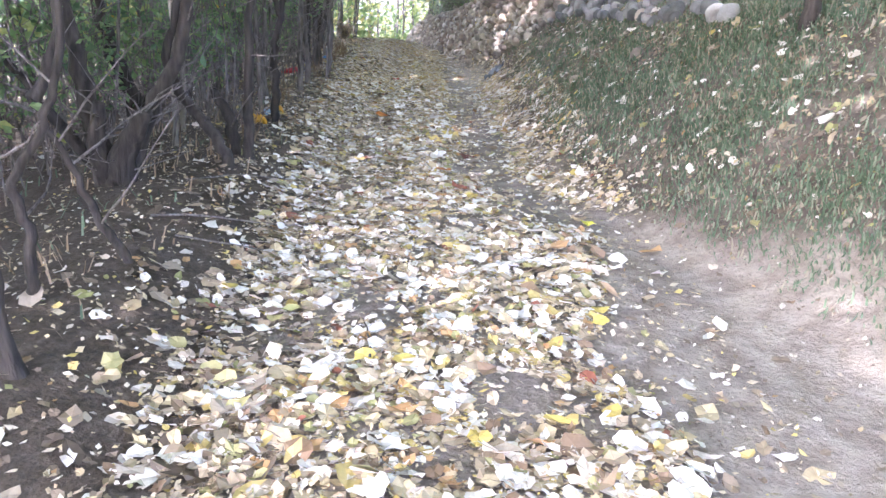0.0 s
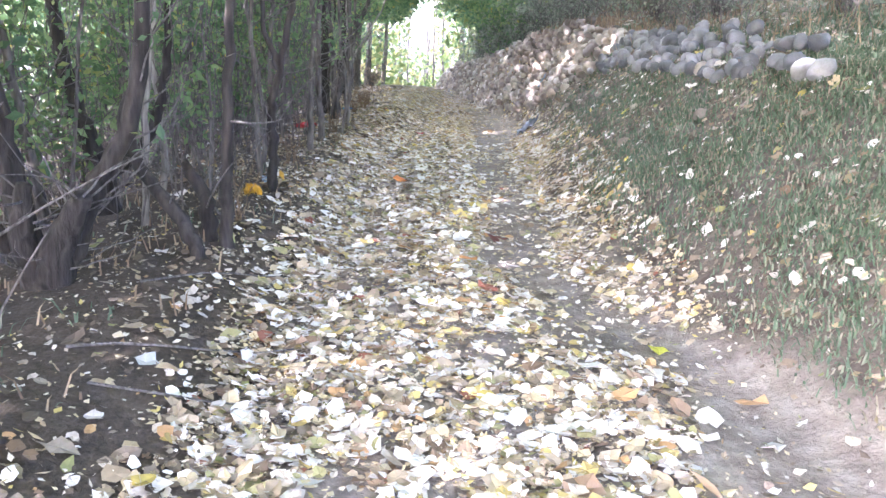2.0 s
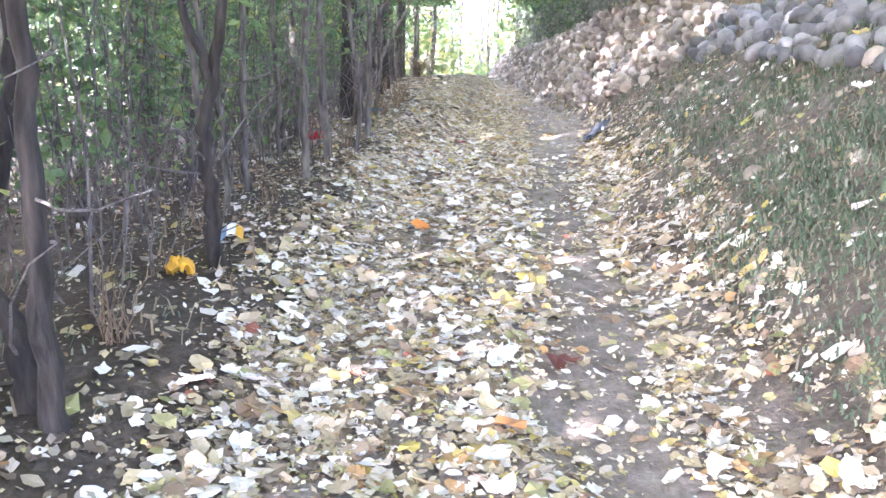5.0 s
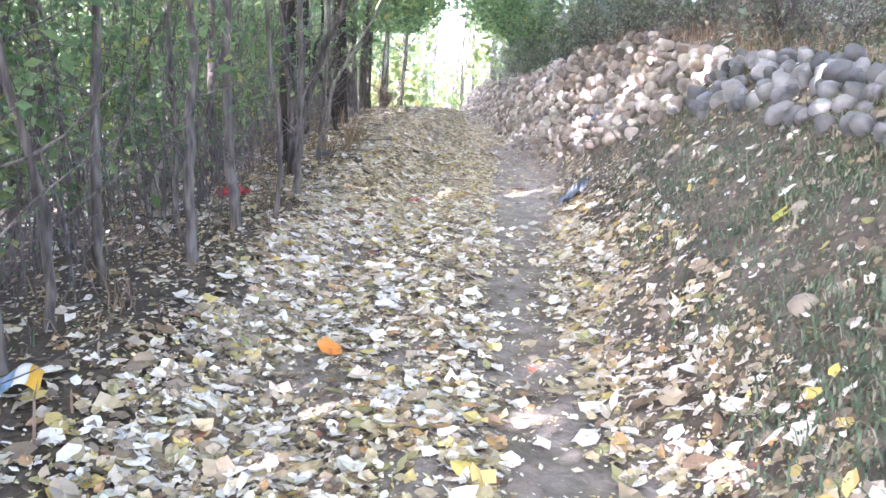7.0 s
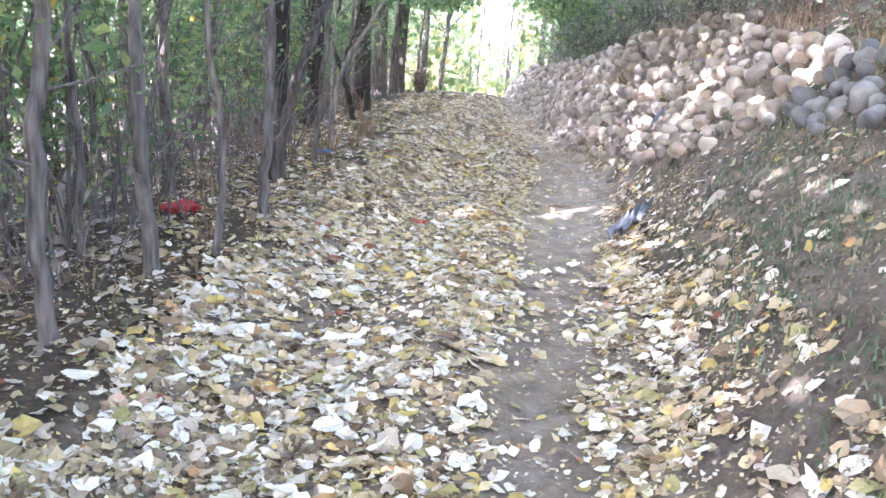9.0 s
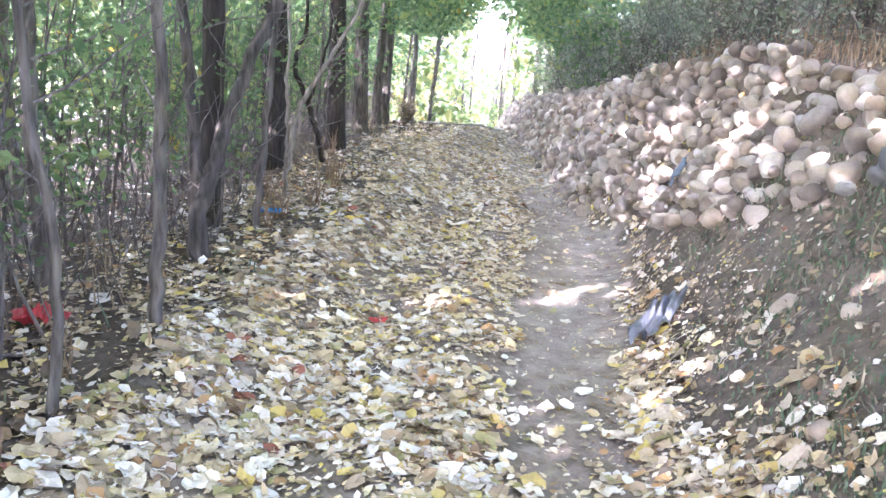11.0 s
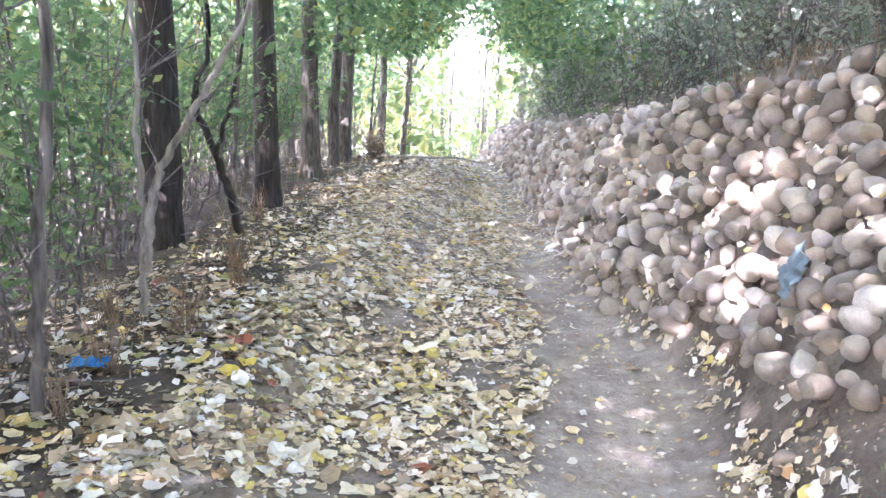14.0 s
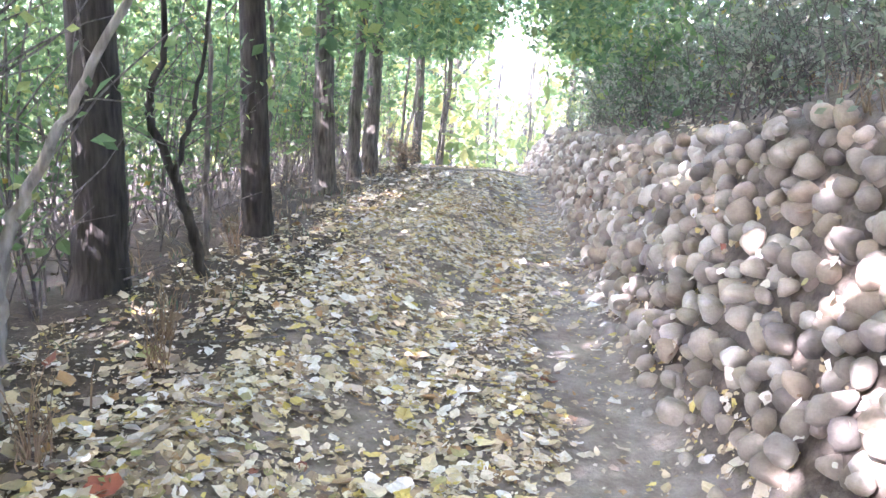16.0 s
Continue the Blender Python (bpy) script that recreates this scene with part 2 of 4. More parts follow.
gx = axis([(-900, -60, 60), (-60, -10, 5), (-10, -3, 0.2), (-3, 3.4, 0.07), (3.4, 9, 0.25), (9, 60, 5), (60, 901, 60)])
gy = axis([(-900, -40, 60), (-40, -2, 3), (-2, 2, 0.2), (2, 22, 0.08), (22, 34, 0.2), (34, 70, 2), (70, 901, 60)])
mx, my = np.meshgrid(gx, gy)
mz = ground_z(mx, my)
idx = np.arange(mx.size).reshape(mx.shape)
quads = np.stack([idx[:-1, :-1], idx[:-1, 1:], idx[1:, 1:], idx[1:, :-1]], -1).reshape(-1, 4)
ground = link_mesh("ground", np.stack([mx, my, mz], -1).reshape(-1, 3), quads, SOIL, smooth=True)
tagged(ground, "dusty woodland path and leaf-strewn earth bank", "ground", kind="structure")
edge = (np.abs(mx - trail(my)) - trail_half(my)) + 0.10 * wave(2.2 * mx, 2.2 * my, 1)
bare = np.clip(0.5 - edge / 0.16, 0, 1) * np.interp(my, [3, 5.5, 7, 12, 13.5], [1, 0.85, 0.7, 0.7, 1])
soft_edge = np.clip((mx - fringe(my)) / 0.3 + 0.5, 0, 1) * np.clip((toe(my) + 0.1 - mx) / 0.2, 0, 1)
bare = np.maximum(bare, 0.68 * soft_edge)
bare = np.maximum(bare, 0.32 * np.clip((mx - toe(my)) / 0.2, 0, 1))
ground.data.attributes.new("dust", "FLOAT", "POINT").data.foreach_set("value", bare.reshape(-1).astype(np.float32))


# ---- fallen leaves ----
def leaf_shapes(count, rough=0.11):
    """Unit leaves: a stem end, five lobes round a curled middle."""
    ang = np.radians([-90, -40, 15, 62, 90, 118, 165, 220])
    rad = np.array([1.0, 0.86, 0.96, 0.86, 1.12, 0.86, 0.96, 0.86])
    r = rad * (1 + rough * rng.standard_normal((count, 8)))
    v = np.zeros((count, 9, 3))
    v[:, 1:, 0], v[:, 1:, 1] = r * np.cos(ang), r * np.sin(ang) * 1.1
    curl = rng.normal(0.0, 0.5, (count, 1))
    v[:, 1:, 2] = 0.32 * np.abs(curl) * r ** 2 + 0.14 * rng.standard_normal((count, 8))
    v[:, 1:, 0] *= 1 - 0.25 * np.abs(curl)
    return v


LEAF_FACES = np.array([(0, i, i % 8 + 1) for i in range(1, 9)])


def scatter(v, where, normal, size, tilt):
    """Turn unit shapes to the ground's normal with a random turn and tilt."""
    c = len(where)
    n = normal + tilt * rng.standard_normal((c, 3))
    n /= np.linalg.norm(n, axis=1, keepdims=True)
    a = rng.standard_normal((c, 3))
    u = np.cross(n, a)
    u /= np.linalg.norm(u, axis=1, keepdims=True)
    w = np.cross(n, u)
    v = v * size[:, None, None]
    return where[:, None, :] + v[:, :, :1] * u[:, None] + v[:, :, 1:2] * w[:, None] + v[:, :, 2:] * n[:, None]


def stack(v, faces):
    c, k = v.shape[:2]
    return v.reshape(-1, 3), (faces[None] + (np.arange(c) * k)[:, None, None]).reshape(-1, faces.shape[1])


def litter_density(x, y):
    """How thickly the fallen leaves lie, 0 to 1."""
    on_trail = np.clip(0.5 - (np.abs(x - trail(y)) - trail_half(y) + 0.10 * wave(2.2 * x, 2.2 * y, 1)) / 0.14, 0, 1)
    le = left_edge(y)
    path = np.where(x > le, 0.86, np.clip(0.5 - 0.03 * (le - x), 0.3, 1))
    clear = np.clip(1 - 0.9 * np.clip(wave(1.3 * x, 1.1 * y, 4.0) - 0.15, 0, 1) * 2.0, 0.2, 1) * np.clip(1 - 1.2 * np.clip(wave(4.3 * x, 4.1 * y, 1.0) - 0.1, 0, 1), 0.2, 1)
    bank = np.where(x > toe(y) + np.interp(y, [9, 11], [-0.18, 0.1]), np.interp(y, [3, 5, 9, 12, 15, 16], [0.25, 0.42, 0.42, 0.42, 0.4, 0.06]), 1)
    path = path * np.clip(1 - (fringe(y) - x) / 0.35, np.interp(y, [8, 11.5], [0.1, 0.42]), 1)
    return path * clear * bank * (1 - np.interp(y, [5, 7, 12, 13, 18, 22], [0.95, 0.88, 0.86, 0.95, 0.9, 0.55]) * on_trail)


def lay_litter(name, count, box, sizes, mat, lift, label, weight=1.0):
    x, y = rng.uniform(box[0], box[1], count), rng.uniform(box[2], box[3], count)
    keep = rng.random(count) < litter_density(x, y) * weight
    x, y = x[keep], y[keep]
    where = np.stack([x, y, ground_z(x, y) + rng.uniform(0.002, lift, len(x))], -1)
    size = rng.lognormal(math.log(sizes[0]), sizes[1], len(x)).clip(0.008, 0.06)
    v, f = stack(scatter(leaf_shapes(len(x)), where, ground_normal(x, y), size, 0.22), LEAF_FACES)
    ob = link_mesh(name, v, f, mat)
    return tagged(ob, label, "fallen leaves", kind="stuff")


lay_litter("leaf_litter", 38000, (-1.15, 1.6, 1.8, 13), (0.0225, 0.42), LITTER, 0.02, "pale, tan and yellow fallen leaves on the path")
lay_litter("leaf_litter", 9000, (-2.6, 1.4, 13, 24), (0.026, 0.34), LITTER, 0.02, "pale fallen leaves among the tan ones")
lay_litter("tan_litter", 36000, (-2.6, 1.4, 11.5, 24), (0.0215, 0.36), LITTER_TAN, 0.02, "tan and yellow fallen leaves along the path")
lay_litter("tan_litter", 12000, (-4, 0.6, 24, 36), (0.034, 0.3), LITTER_TAN, 0.02, "dry fallen leaves far along the path")
lay_litter("old_litter", 18000, (1.1, 3.8, 2, 15), (0.018, 0.38), LITTER_DULL, 0.02, "brown and grey fallen leaves on the grassy bank")
lay_litter("leaf_litter", 10000, (1.1, 3.6, 2, 15), (0.0175, 0.42), LITTER, 0.03, "pale fallen leaves on the grassy bank", 0.65)
lay_litter("old_litter", 26000, (-7, -0.7, 1.5, 17), (0.027, 0.35), LITTER_DULL, 0.03, "brown fallen leaves under the trees")
lay_litter("leaf_litter", 14000, (-4.2, -0.9, 6, 17), (0.024, 0.4), LITTER, 0.025, "pale fallen leaves between the trees", 1.3)
lay_litter("old_litter", 12000, (-1.4, -0.1, 1.6, 10.5), (0.018, 0.4), LITTER_DULL, 0.015, "small brown fallen leaves before the wood", 1.6)
lay_litter("old_litter", 16000, (-10, -1.5, 17, 34), (0.034, 0.35), LITTER_DULL, 0.03, "brown fallen leaves deep in the wood")


def lay_crumbs(count, box, size, mat, label, weight):
    """Torn flat bits of leaf, two faces each."""
    x, y = rng.uniform(box[0], box[1], count), rng.uniform(box[2], box[3], count)
    keep = rng.random(count) < np.clip(litter_density(x, y) + 0.05, 0, 1) * weight
    x, y = x[keep], y[keep]
    where = np.stack([x, y, ground_z(x, y) + rng.uniform(0.001, 0.012, len(x))], -1)
    v = np.array([(-1, 0, 0.1), (0, -0.6, 0), (1, 0, 0.1), (0, 0.6, 0.1)])[None] * rng.uniform(0.5, 1.2, (len(x), 4, 1))
    v, f = stack(scatter(v, where, ground_normal(x, y), rng.lognormal(math.log(size), 0.35, len(x)), 0.3), np.array([(0, 1, 2), (0, 2, 3)]))
    tagged(link_mesh("leaf_crumbs", v, f, mat), label, "fallen leaves", kind="stuff")


lay_crumbs(140000, (-2.0, 1.6, 1.8, 14), 0.0135, LITTER_TAN, "crumbled tan bits of leaf on the path", 0.9)
lay_crumbs(70000, (-2.6, 1.4, 14, 24), 0.014, LITTER_TAN, "crumbled tan bits of leaf along the path", 0.9)
lay_crumbs(90000, (1.1, 3.8, 2, 15), 0.012, LITTER_DULL, "crumbled brown bits of leaf on the bank", 1.0)
lay_crumbs(50000, (-5, -0.9, 2, 18), 0.016, LITTER_DULL, "crumbled brown bits of leaf in the wood", 1.0)
lay_litter("old_litter", 14000, (2.2, 7, 2, 26), (0.03, 0.35), LITTER_DULL, 0.03, "brown leaves above the bank")


# ---- grass on the bank ----
def lay_blades(name, count, box, length, mat, label, keep_fn):
    x, y = rng.uniform(box[0], box[1], count), rng.uniform(box[2], box[3], count)
    keep = rng.random(count) < keep_fn(x, y)
    x, y = x[keep], y[keep]
    c = len(x)
    z = ground_z(x, y) - 0.01
    turn, lean = rng.uniform(0, 6.283, c), rng.uniform(0.2, 1.1, c)
    l = rng.lognormal(math.log(length), 0.35, c)
    side = np.stack([-np.sin(turn), np.cos(turn), np.zeros(c)], -1) * 0.0055
    out = np.stack([np.cos(turn), np.sin(turn), np.zeros(c)], -1)
    up = np.array([0, 0, 1.0])
    p = np.stack([x, y, z], -1)
    mid = p + (out * (0.4 * lean)[:, None] + up * 0.6) * l[:, None]
    tip = p + (out * lean[:, None] + up * 0.75) * l[:, None]
    v, f = stack(np.stack([p - side, p + side, mid + side * 0.7, mid - side * 0.7, tip], 1), np.array([(0, 1, 2), (0, 2, 3), (3, 2, 4)]))
    return tagged(link_mesh(name, v, f, mat), label, "grass", kind="stuff")


def grassy(x, y):
    d = x - toe(y)
    return np.clip(d * 2, 0, 1) * np.clip(0.6 + 0.9 * wave(0.9 * x, 0.8 * y, 3), 0.15, 1) * np.interp(y, [3, 5, 8, 11, 14.5], [0.8, 1.5, 1.0, 0.38, 0.2])


lay_blades("grass", 260000, (1.3, 4.4, 2.2, 14.6), 0.05, GRASS, "short green grass on the bank", grassy)
lay_blades("dry_grass", 26000, (1.9, 6.5, 3, 30), 0.15, DRY, "dry tangled grass along the bank top", lambda x, y: np.clip(((x - toe(y)) / run(y) - top(y)) * 2.5, 0, 1) * np.clip(0.35 + wave(1.1 * x, y, 5), 0, 1))
lay_blades("dry_grass", 5200, (1.6, 3.2, 13.2, 18.5), 0.15, DRY, "dry brown grass and roots over the wall top", lambda x, y: np.clip(1 - np.abs((x - toe(y)) / run(y) - top(y) - 0.22) * 2.2, 0, 1) * np.clip(0.55 + wave(2.1 * x, 1.9 * y, 2), 0, 1))
lay_blades("dry_grass", 9000, (-3.4, -0.9, 2, 28), 0.12, DRY, "dry weeds at the edge of the wood", lambda x, y: np.clip(0.1 + wave(1.4 * x, 1.2 * y, 6), 0, 1) * (x < left_edge(y) + 0.15) * (x > left_edge(y) - 1.2))
lay_blades("grass", 9000, (-3.6, -0.9, 2, 24), 0.08, GRASS, "thin green weeds under the trees", lambda x, y: np.clip(wave(1.2 * x, 1.3 * y, 8), 0, 1) * (x < left_edge(y) + 0.2))


# ---- cobble wall ----
def unit_stone(seed):
    bm = bmesh.new()
    bmesh.ops.create_icosphere(bm, subdivisions=2, radius=0.5)
    r = random.Random(seed)
    dents = [(Vector((r.gauss(0, 1), r.gauss(0, 1), r.gauss(0, 1))).normalized(), r.uniform(0.26, 0.42)) for _ in range(8)]
    for v in bm.verts:
        for n, d in dents:
            over = v.co.dot(n) - d
            if over > 0:
                v.co -= n * over * 0.75
        v.co *= 1 + 0.10 * noise.noise(v.co * 3 + Vector((seed, 0, 0)))
    return bm


STONES = []
for s in range(14):
    bm = unit_stone(s)
    me = bpy.data.meshes.new("stone")
    bm.to_mesh(me)
    bm.free()
    me.materials.append(STONE)
    me.polygons.foreach_set("use_smooth", np.ones(len(me.polygons), bool))
    STONES.append(me)
GREY_SHADED_STONES = {}
for me in STONES:
    GREY_SHADED_STONES[me.name] = me.copy()
    GREY_SHADED_STONES[me.name].materials[0] = STONE_GREY_SHADED


def wall_foot(y):
    """Height above the bank's foot at which the stones begin."""
    return float(np.interp(y, [7.2, 9, 12.6, 13.6, 14.1, 15.4, 16.4, 17.5, 18.3], [1.22, 1.12, 1.06, 0.92, 0.68, 0.36, 0.22, 0.03, -0.05]))


def wall_top(y):
    return float(np.interp(y, [7.2, 8.5, 10, 13, 14.5, 15.5, 16.5, 17.5, 20, 25, 33], [1.3, 1.40, 1.50, 1.50, 1.56, 1.66, 1.70, 1.52, 1.25, 0.95, 0.7]))


stones = []
h = -0.03
while h < 1.95:
    y = 7.4 + random.uniform(0, 0.2)
    while y < 33:
        big = 1.0 if y < 13.6 else 0.9
        size = random.choice((random.uniform(0.09, 0.14), random.uniform(0.12, 0.18), random.uniform(0.15, 0.21))) * big * (1 + 0.012 * max(0, y - 18))
        if wall_foot(y) <= h <= wall_top(y) and random.random() < (1 if y > 13 else 0.92):
            k = float(run(y))
            hh = h + random.uniform(-0.06, 0.06)
            x = float(toe(y)) + k * max(hh, 0) - 0.03 + random.uniform(-0.05, 0.045)
            z = float(ground_z(float(toe(y)) - 0.3, y)) + hh + 0.05
            z = max(z, float(ground_z(x, y)) - 0.02) if y < 14.6 else z
            stones.append((x, y, z, size))
        y += size * random.uniform(0.86, 1.06)
    h += 0.104 * random.uniform(0.9, 1.1)
# loose stones at the foot and on the bank
for x, y, s in ((1.2, 16.1, 0.14), (1.02, 16.7, 0.11), (1.08, 16.45, 0.1), (0.93, 17.0, 0.12), (0.80, 17.5, 0.1), (2.40, 9.55, 0.24), (1.62, 13.0, 0.2), (1.5, 12.0, 0.16), (1.72, 9.3, 0.17), (1.95, 10.1, 0.13),
                (1.45, 8.1, 0.1), (2.15, 8.5, 0.2), (1.3, 14.9, 0.13), (1.42, 15.2, 0.16), (1.6, 14.6, 0.15), (1.9, 13.9, 0.18), (1.75, 12.6, 0.11), (0.45, 13.2, 0.05), (0.95, 15.4, 0.06), (0.62, 16.9, 0.07)):
    stones.append((x, y, float(ground_z(x, y)) - 0.12 * s, s * 0.85))
loose = range(len(stones) - 20, len(stones))
wall = base_empty("cobble_wall", 1.4, 16, 0, "dry-stacked wall of round river cobbles against the bank", "stone wall")
near = sorted(range(len(stones)), key=lambda i: abs(stones[i][1] - 14.8))[:300]
near_set = set(near)
courses = {False: ([], []), True: ([], [])}
for i, (x, y, z, s) in enumerate(stones):
    m = Matrix.LocRotScale((x, y, z), Euler((random.uniform(-0.9, 0.9), random.uniform(-0.9, 0.9), random.uniform(0, 6.28))), (s * random.uniform(0.95, 1.32), s * random.uniform(0.9, 1.12), s * random.uniform(0.76, 1.0)))
    me = random.choice(STONES)
    # the nearer stretch takes the bluer tones that hold painted shade
    grey = y < 13.6 and i not in loose
    if i in near_set:
        ob = new("stone", GREY_SHADED_STONES[me.name] if grey else me)
        ob.parent = wall
        ob.matrix_world = m
        ob.matrix_parent_inverse = Matrix.Translation((-1.4, -16, 0))
    else:
        bulk = courses[grey]
        bulk[1].extend([len(bulk[0]) + j for j in p.vertices] for p in me.polygons)
        bulk[0].extend(m @ v.co for v in me.vertices)
for grey, (bulk_v, bulk_f) in courses.items():
    rest = link_mesh("stone_courses", bulk_v, bulk_f, STONE_GREY_SHADED_FAR if grey else STONE_FAR, wall, smooth=True, label="blue-grey boulders, partly darkened by painted shade" if grey else "")
    rest.matrix_parent_inverse = Matrix.Translation((-1.4, -16, 0))
    tagged(rest, kind="stuff")


# leaves and dry wisps caught between the stones
n = 520
cy = rng.uniform(15.4, 24, n)
ch = np.interp(cy, [15.4, 16.4, 17.5, 18.3], [0.5, 0.36, 0.16, 0.05]) + rng.uniform(0, 0.95, n)
spot = np.stack([toe(cy) + run(cy) * ch - 0.085, cy, ch + 0.02 + ground_z(toe(cy) - 0.3, cy)], -1)
v, f = stack(scatter(leaf_shapes(n), spot, np.tile([-0.75, -0.2, 0.6], (n, 1)), rng.uniform(0.012, 0.03, n), 0.4), LEAF_FACES)
tagged(link_mesh("caught_leaves", v, f, LITTER), "dry leaves caught between the wall cobbles", "fallen leaves", kind="stuff")


# ---- trees ----
def tube(points, radii, sides=7):
    """A tapered limb along a bent line."""
    p = np.array(points, float)
    t = np.gradient(p, axis=0)
    t /= np.linalg.norm(t, axis=1, keepdims=True) + 1e-9
    ref = np.array([0.3, 1.0, 0.1])
    u = np.cross(t, ref)
    u /= np.linalg.norm(u, axis=1, keepdims=True) + 1e-9
    w = np.cross(t, u)
    a = np.linspace(0, 2 * math.pi, sides, endpoint=False)
    r = np.array(radii)[:, None, None]
    ring = p[:, None] + r * (np.cos(a)[None, :, None] * u[:, None] + np.sin(a)[None, :, None] * w[:, None])
    v = ring.reshape(-1, 3)
    f = [(i * sides + j, i * sides + (j + 1) % sides, (i + 1) * sides + (j + 1) % sides, (i + 1) * sides + j) for i in range(len(p) - 1) for j in range(sides)]
    f.append(tuple(range((len(p) - 1) * sides, len(p) * sides)))
    return v, f


def bent(points, steps=5, wobble=0.02):
    """A smooth, slightly knotty line through a few points."""
    p = np.array(points, float)
    s = np.linspace(0, len(p) - 1, (len(p) - 1) * steps + 1)
    q = np.stack([np.interp(s, np.arange(len(p)), p[:, i]) for i in range(3)], -1)
    for _ in range(2):
        q[1:-1] = 0.25 * q[:-2] + 0.5 * q[1:-1] + 0.25 * q[2:]
    q[1:-1] += wobble * rng.standard_normal(q[1:-1].shape) * (1, 1, 0.3)
    return q


def join(pieces):
    v, f, c = [], [], 0
    for pv, pf in pieces:
        v.append(pv)
        f += [[c + i for i in g] for g in pf]
        c += len(pv)
    return np.concatenate(v), f


FOLD = np.array([(0, 1, 2), (0, 2, 3)])


def leaf_cards(points, size, spread=0.35, hang=0.3):
    """Small folded leaves, two faces each."""
    c = len(points)
    n = rng.standard_normal((c, 3)) + (0, 0, 0.9)
    n /= np.linalg.norm(n, axis=1, keepdims=True)
    u = np.cross(n, rng.standard_normal((c, 3)))
    u /= np.linalg.norm(u, axis=1, keepdims=True)
    w = np.cross(n, u)
    s = rng.lognormal(math.log(size), spread, c)[:, None]
    v = np.stack([points - w * s, points + u * s * 0.55 + n * s * 0.15, points + w * s, points - u * s * 0.55 + n * s * 0.15], 1)
    return stack(v, FOLD)


# sunlit places (x, y, half length, half width): the crowns part above them
LIT = [(1.3, 16.8, 0.4, 0.22), (1.5, 15.9, 0.25, 0.18), (2.15, 15.9, 0.7, 0.27), (2.6, 14.5, 0.45, 0.25), (2.2, 2.9, 0.4, 0.35), (1.65, 17.0, 0.35, 0.3), (-2.4, 15.2, 0.3, 0.3), (-1.9, 13.5, 0.3, 0.25), (-2.2, 16.4, 0.3, 0.3)]


# narrow slits that throw streaks of sun across the trail
SLITS = [(0.12, 13.85, 0.5, 0.025), (0.48, 14.0, 0.5, 0.02), (0.2, 15.2, 0.3, 0.03), (0.55, 18.4, 0.35, 0.07), (2.0, 3.2, 0.5, 0.2)]


def shaded(p):
    """Which crown leaves stay: fewer where the sun comes through."""
    q = p[:, :2] - SUN.xy[:] * ((p[:, 2] - 0.7) / SUN.z)[:, None]
    d = np.array([SUN.x, SUN.y]) / math.hypot(SUN.x, SUN.y)
    hole = np.zeros(len(p))
    for x, y, a, b in LIT:
        e = q - (x, y)
        along, across = e @ d, e[:, 0] * d[1] - e[:, 1] * d[0]
        hole = np.maximum(hole, np.clip(1.6 - np.hypot(along / a, across / b), 0, 1))
    slit = np.zeros(len(p))
    for x, y, a, b in SLITS:
        e = q - (x, y)
        along, across = e @ d, e[:, 0] * d[1] - e[:, 1] * d[0]
        slit = np.maximum(slit, np.hypot(along / a, across / (b + 0.03)) < 1)
    dapple = np.clip(0.72 + 2.4 * wave(3.6 * q[:, 0], 3.6 * q[:, 1], 9), 0, 1)
    woods = np.interp(q[:, 1], [9, 13], [0.85, 1]) * np.clip((-3.7 - q[:, 0]) * 0.6, 0, 0.95) * np.clip(0.8 + wave(1.5 * q[:, 0], 1.5 * q[:, 1], 3) * 1.6, 0.35, 1)
    beyond = np.clip((q[:, 1] - 29) * 0.15, 0, 0.4)
    return rng.random(len(p)) > np.maximum(np.maximum(hole * dapple, woods), np.maximum(beyond, slit))


# big trees: x, y, radius, lean x, lean y, bark
BIG = [(-2.75, 18.25, 0.16, 0.015, 0.0, BARK_DARK), (-2.55, 20.3, 0.125, 0.0, 0.0, BARK_DARK), (-2.95, 23.4, 0.13, 0.0, 0.0, BARK_GREY), (-2.9, 24.6, 0.085, 0.02, 0.0, BARK_GREY),
       (-3.1, 26.2, 0.125, 0.0, 0.02, BARK_GREY), (-1.95, 14.9, 0.085, -0.02, 0.02, BARK_DARK), (-4.2, 15.6, 0.10, 0.02, 0, BARK_GREY), (-3.6, 12.4, 0.09, -0.02, 0.03, BARK_GREY), (-4.4, 9.2, 0.11, 0.03, 0, BARK_GREY),
       (-3.3, 6.6, 0.08, 0.02, 0.02, BARK_DARK), (-5.6, 20.5, 0.12, 0, 0, BARK_DARK), (-4.6, 28.5, 0.12, 0.02, 0, BARK_GREY), (-3.4, 31.0, 0.10, 0.0, 0, BARK_GREY), (0.6, 31.5, 0.10, -0.05, 0, BARK_GREY),
       (-0.2, 36.0, 0.12, 0.02, 0, BARK_GREY), (-3.8, 37.5, 0.12, 0.02, 0, BARK_GREY), (2.75, 6.5, 0.045, 0.05, 0.02, BARK_DARK), (4.6, 12.0, 0.09, -0.05, 0.0, BARK_GREY), (4.0, 18.0, 0.08, -0.05, 0, BARK_GREY), (3.4, 25.0, 0.09, -0.04, 0, BARK_GREY),
       # the last two, unseen behind the start, carry canopy that shades
       (-5.4, 3.4, 0.10, 0.0, 0, BARK_GREY), (-2.6, -1.5, 0.10, 0.02, 0, BARK_GREY), (3.6, -1.0, 0.1, -0.03, 0, BARK_GREY)]
# leaf canopy overhead, mostly out of view, spread to shade the ground
count = 240000
cp = np.stack([rng.uniform(-13, 12, count), rng.uniform(-9, 40, count), rng.uniform(3.3, 7.5, count)], -1)
cp[:, 2] += np.clip(cp[:, 0] - 3, 0, None) * 0.3
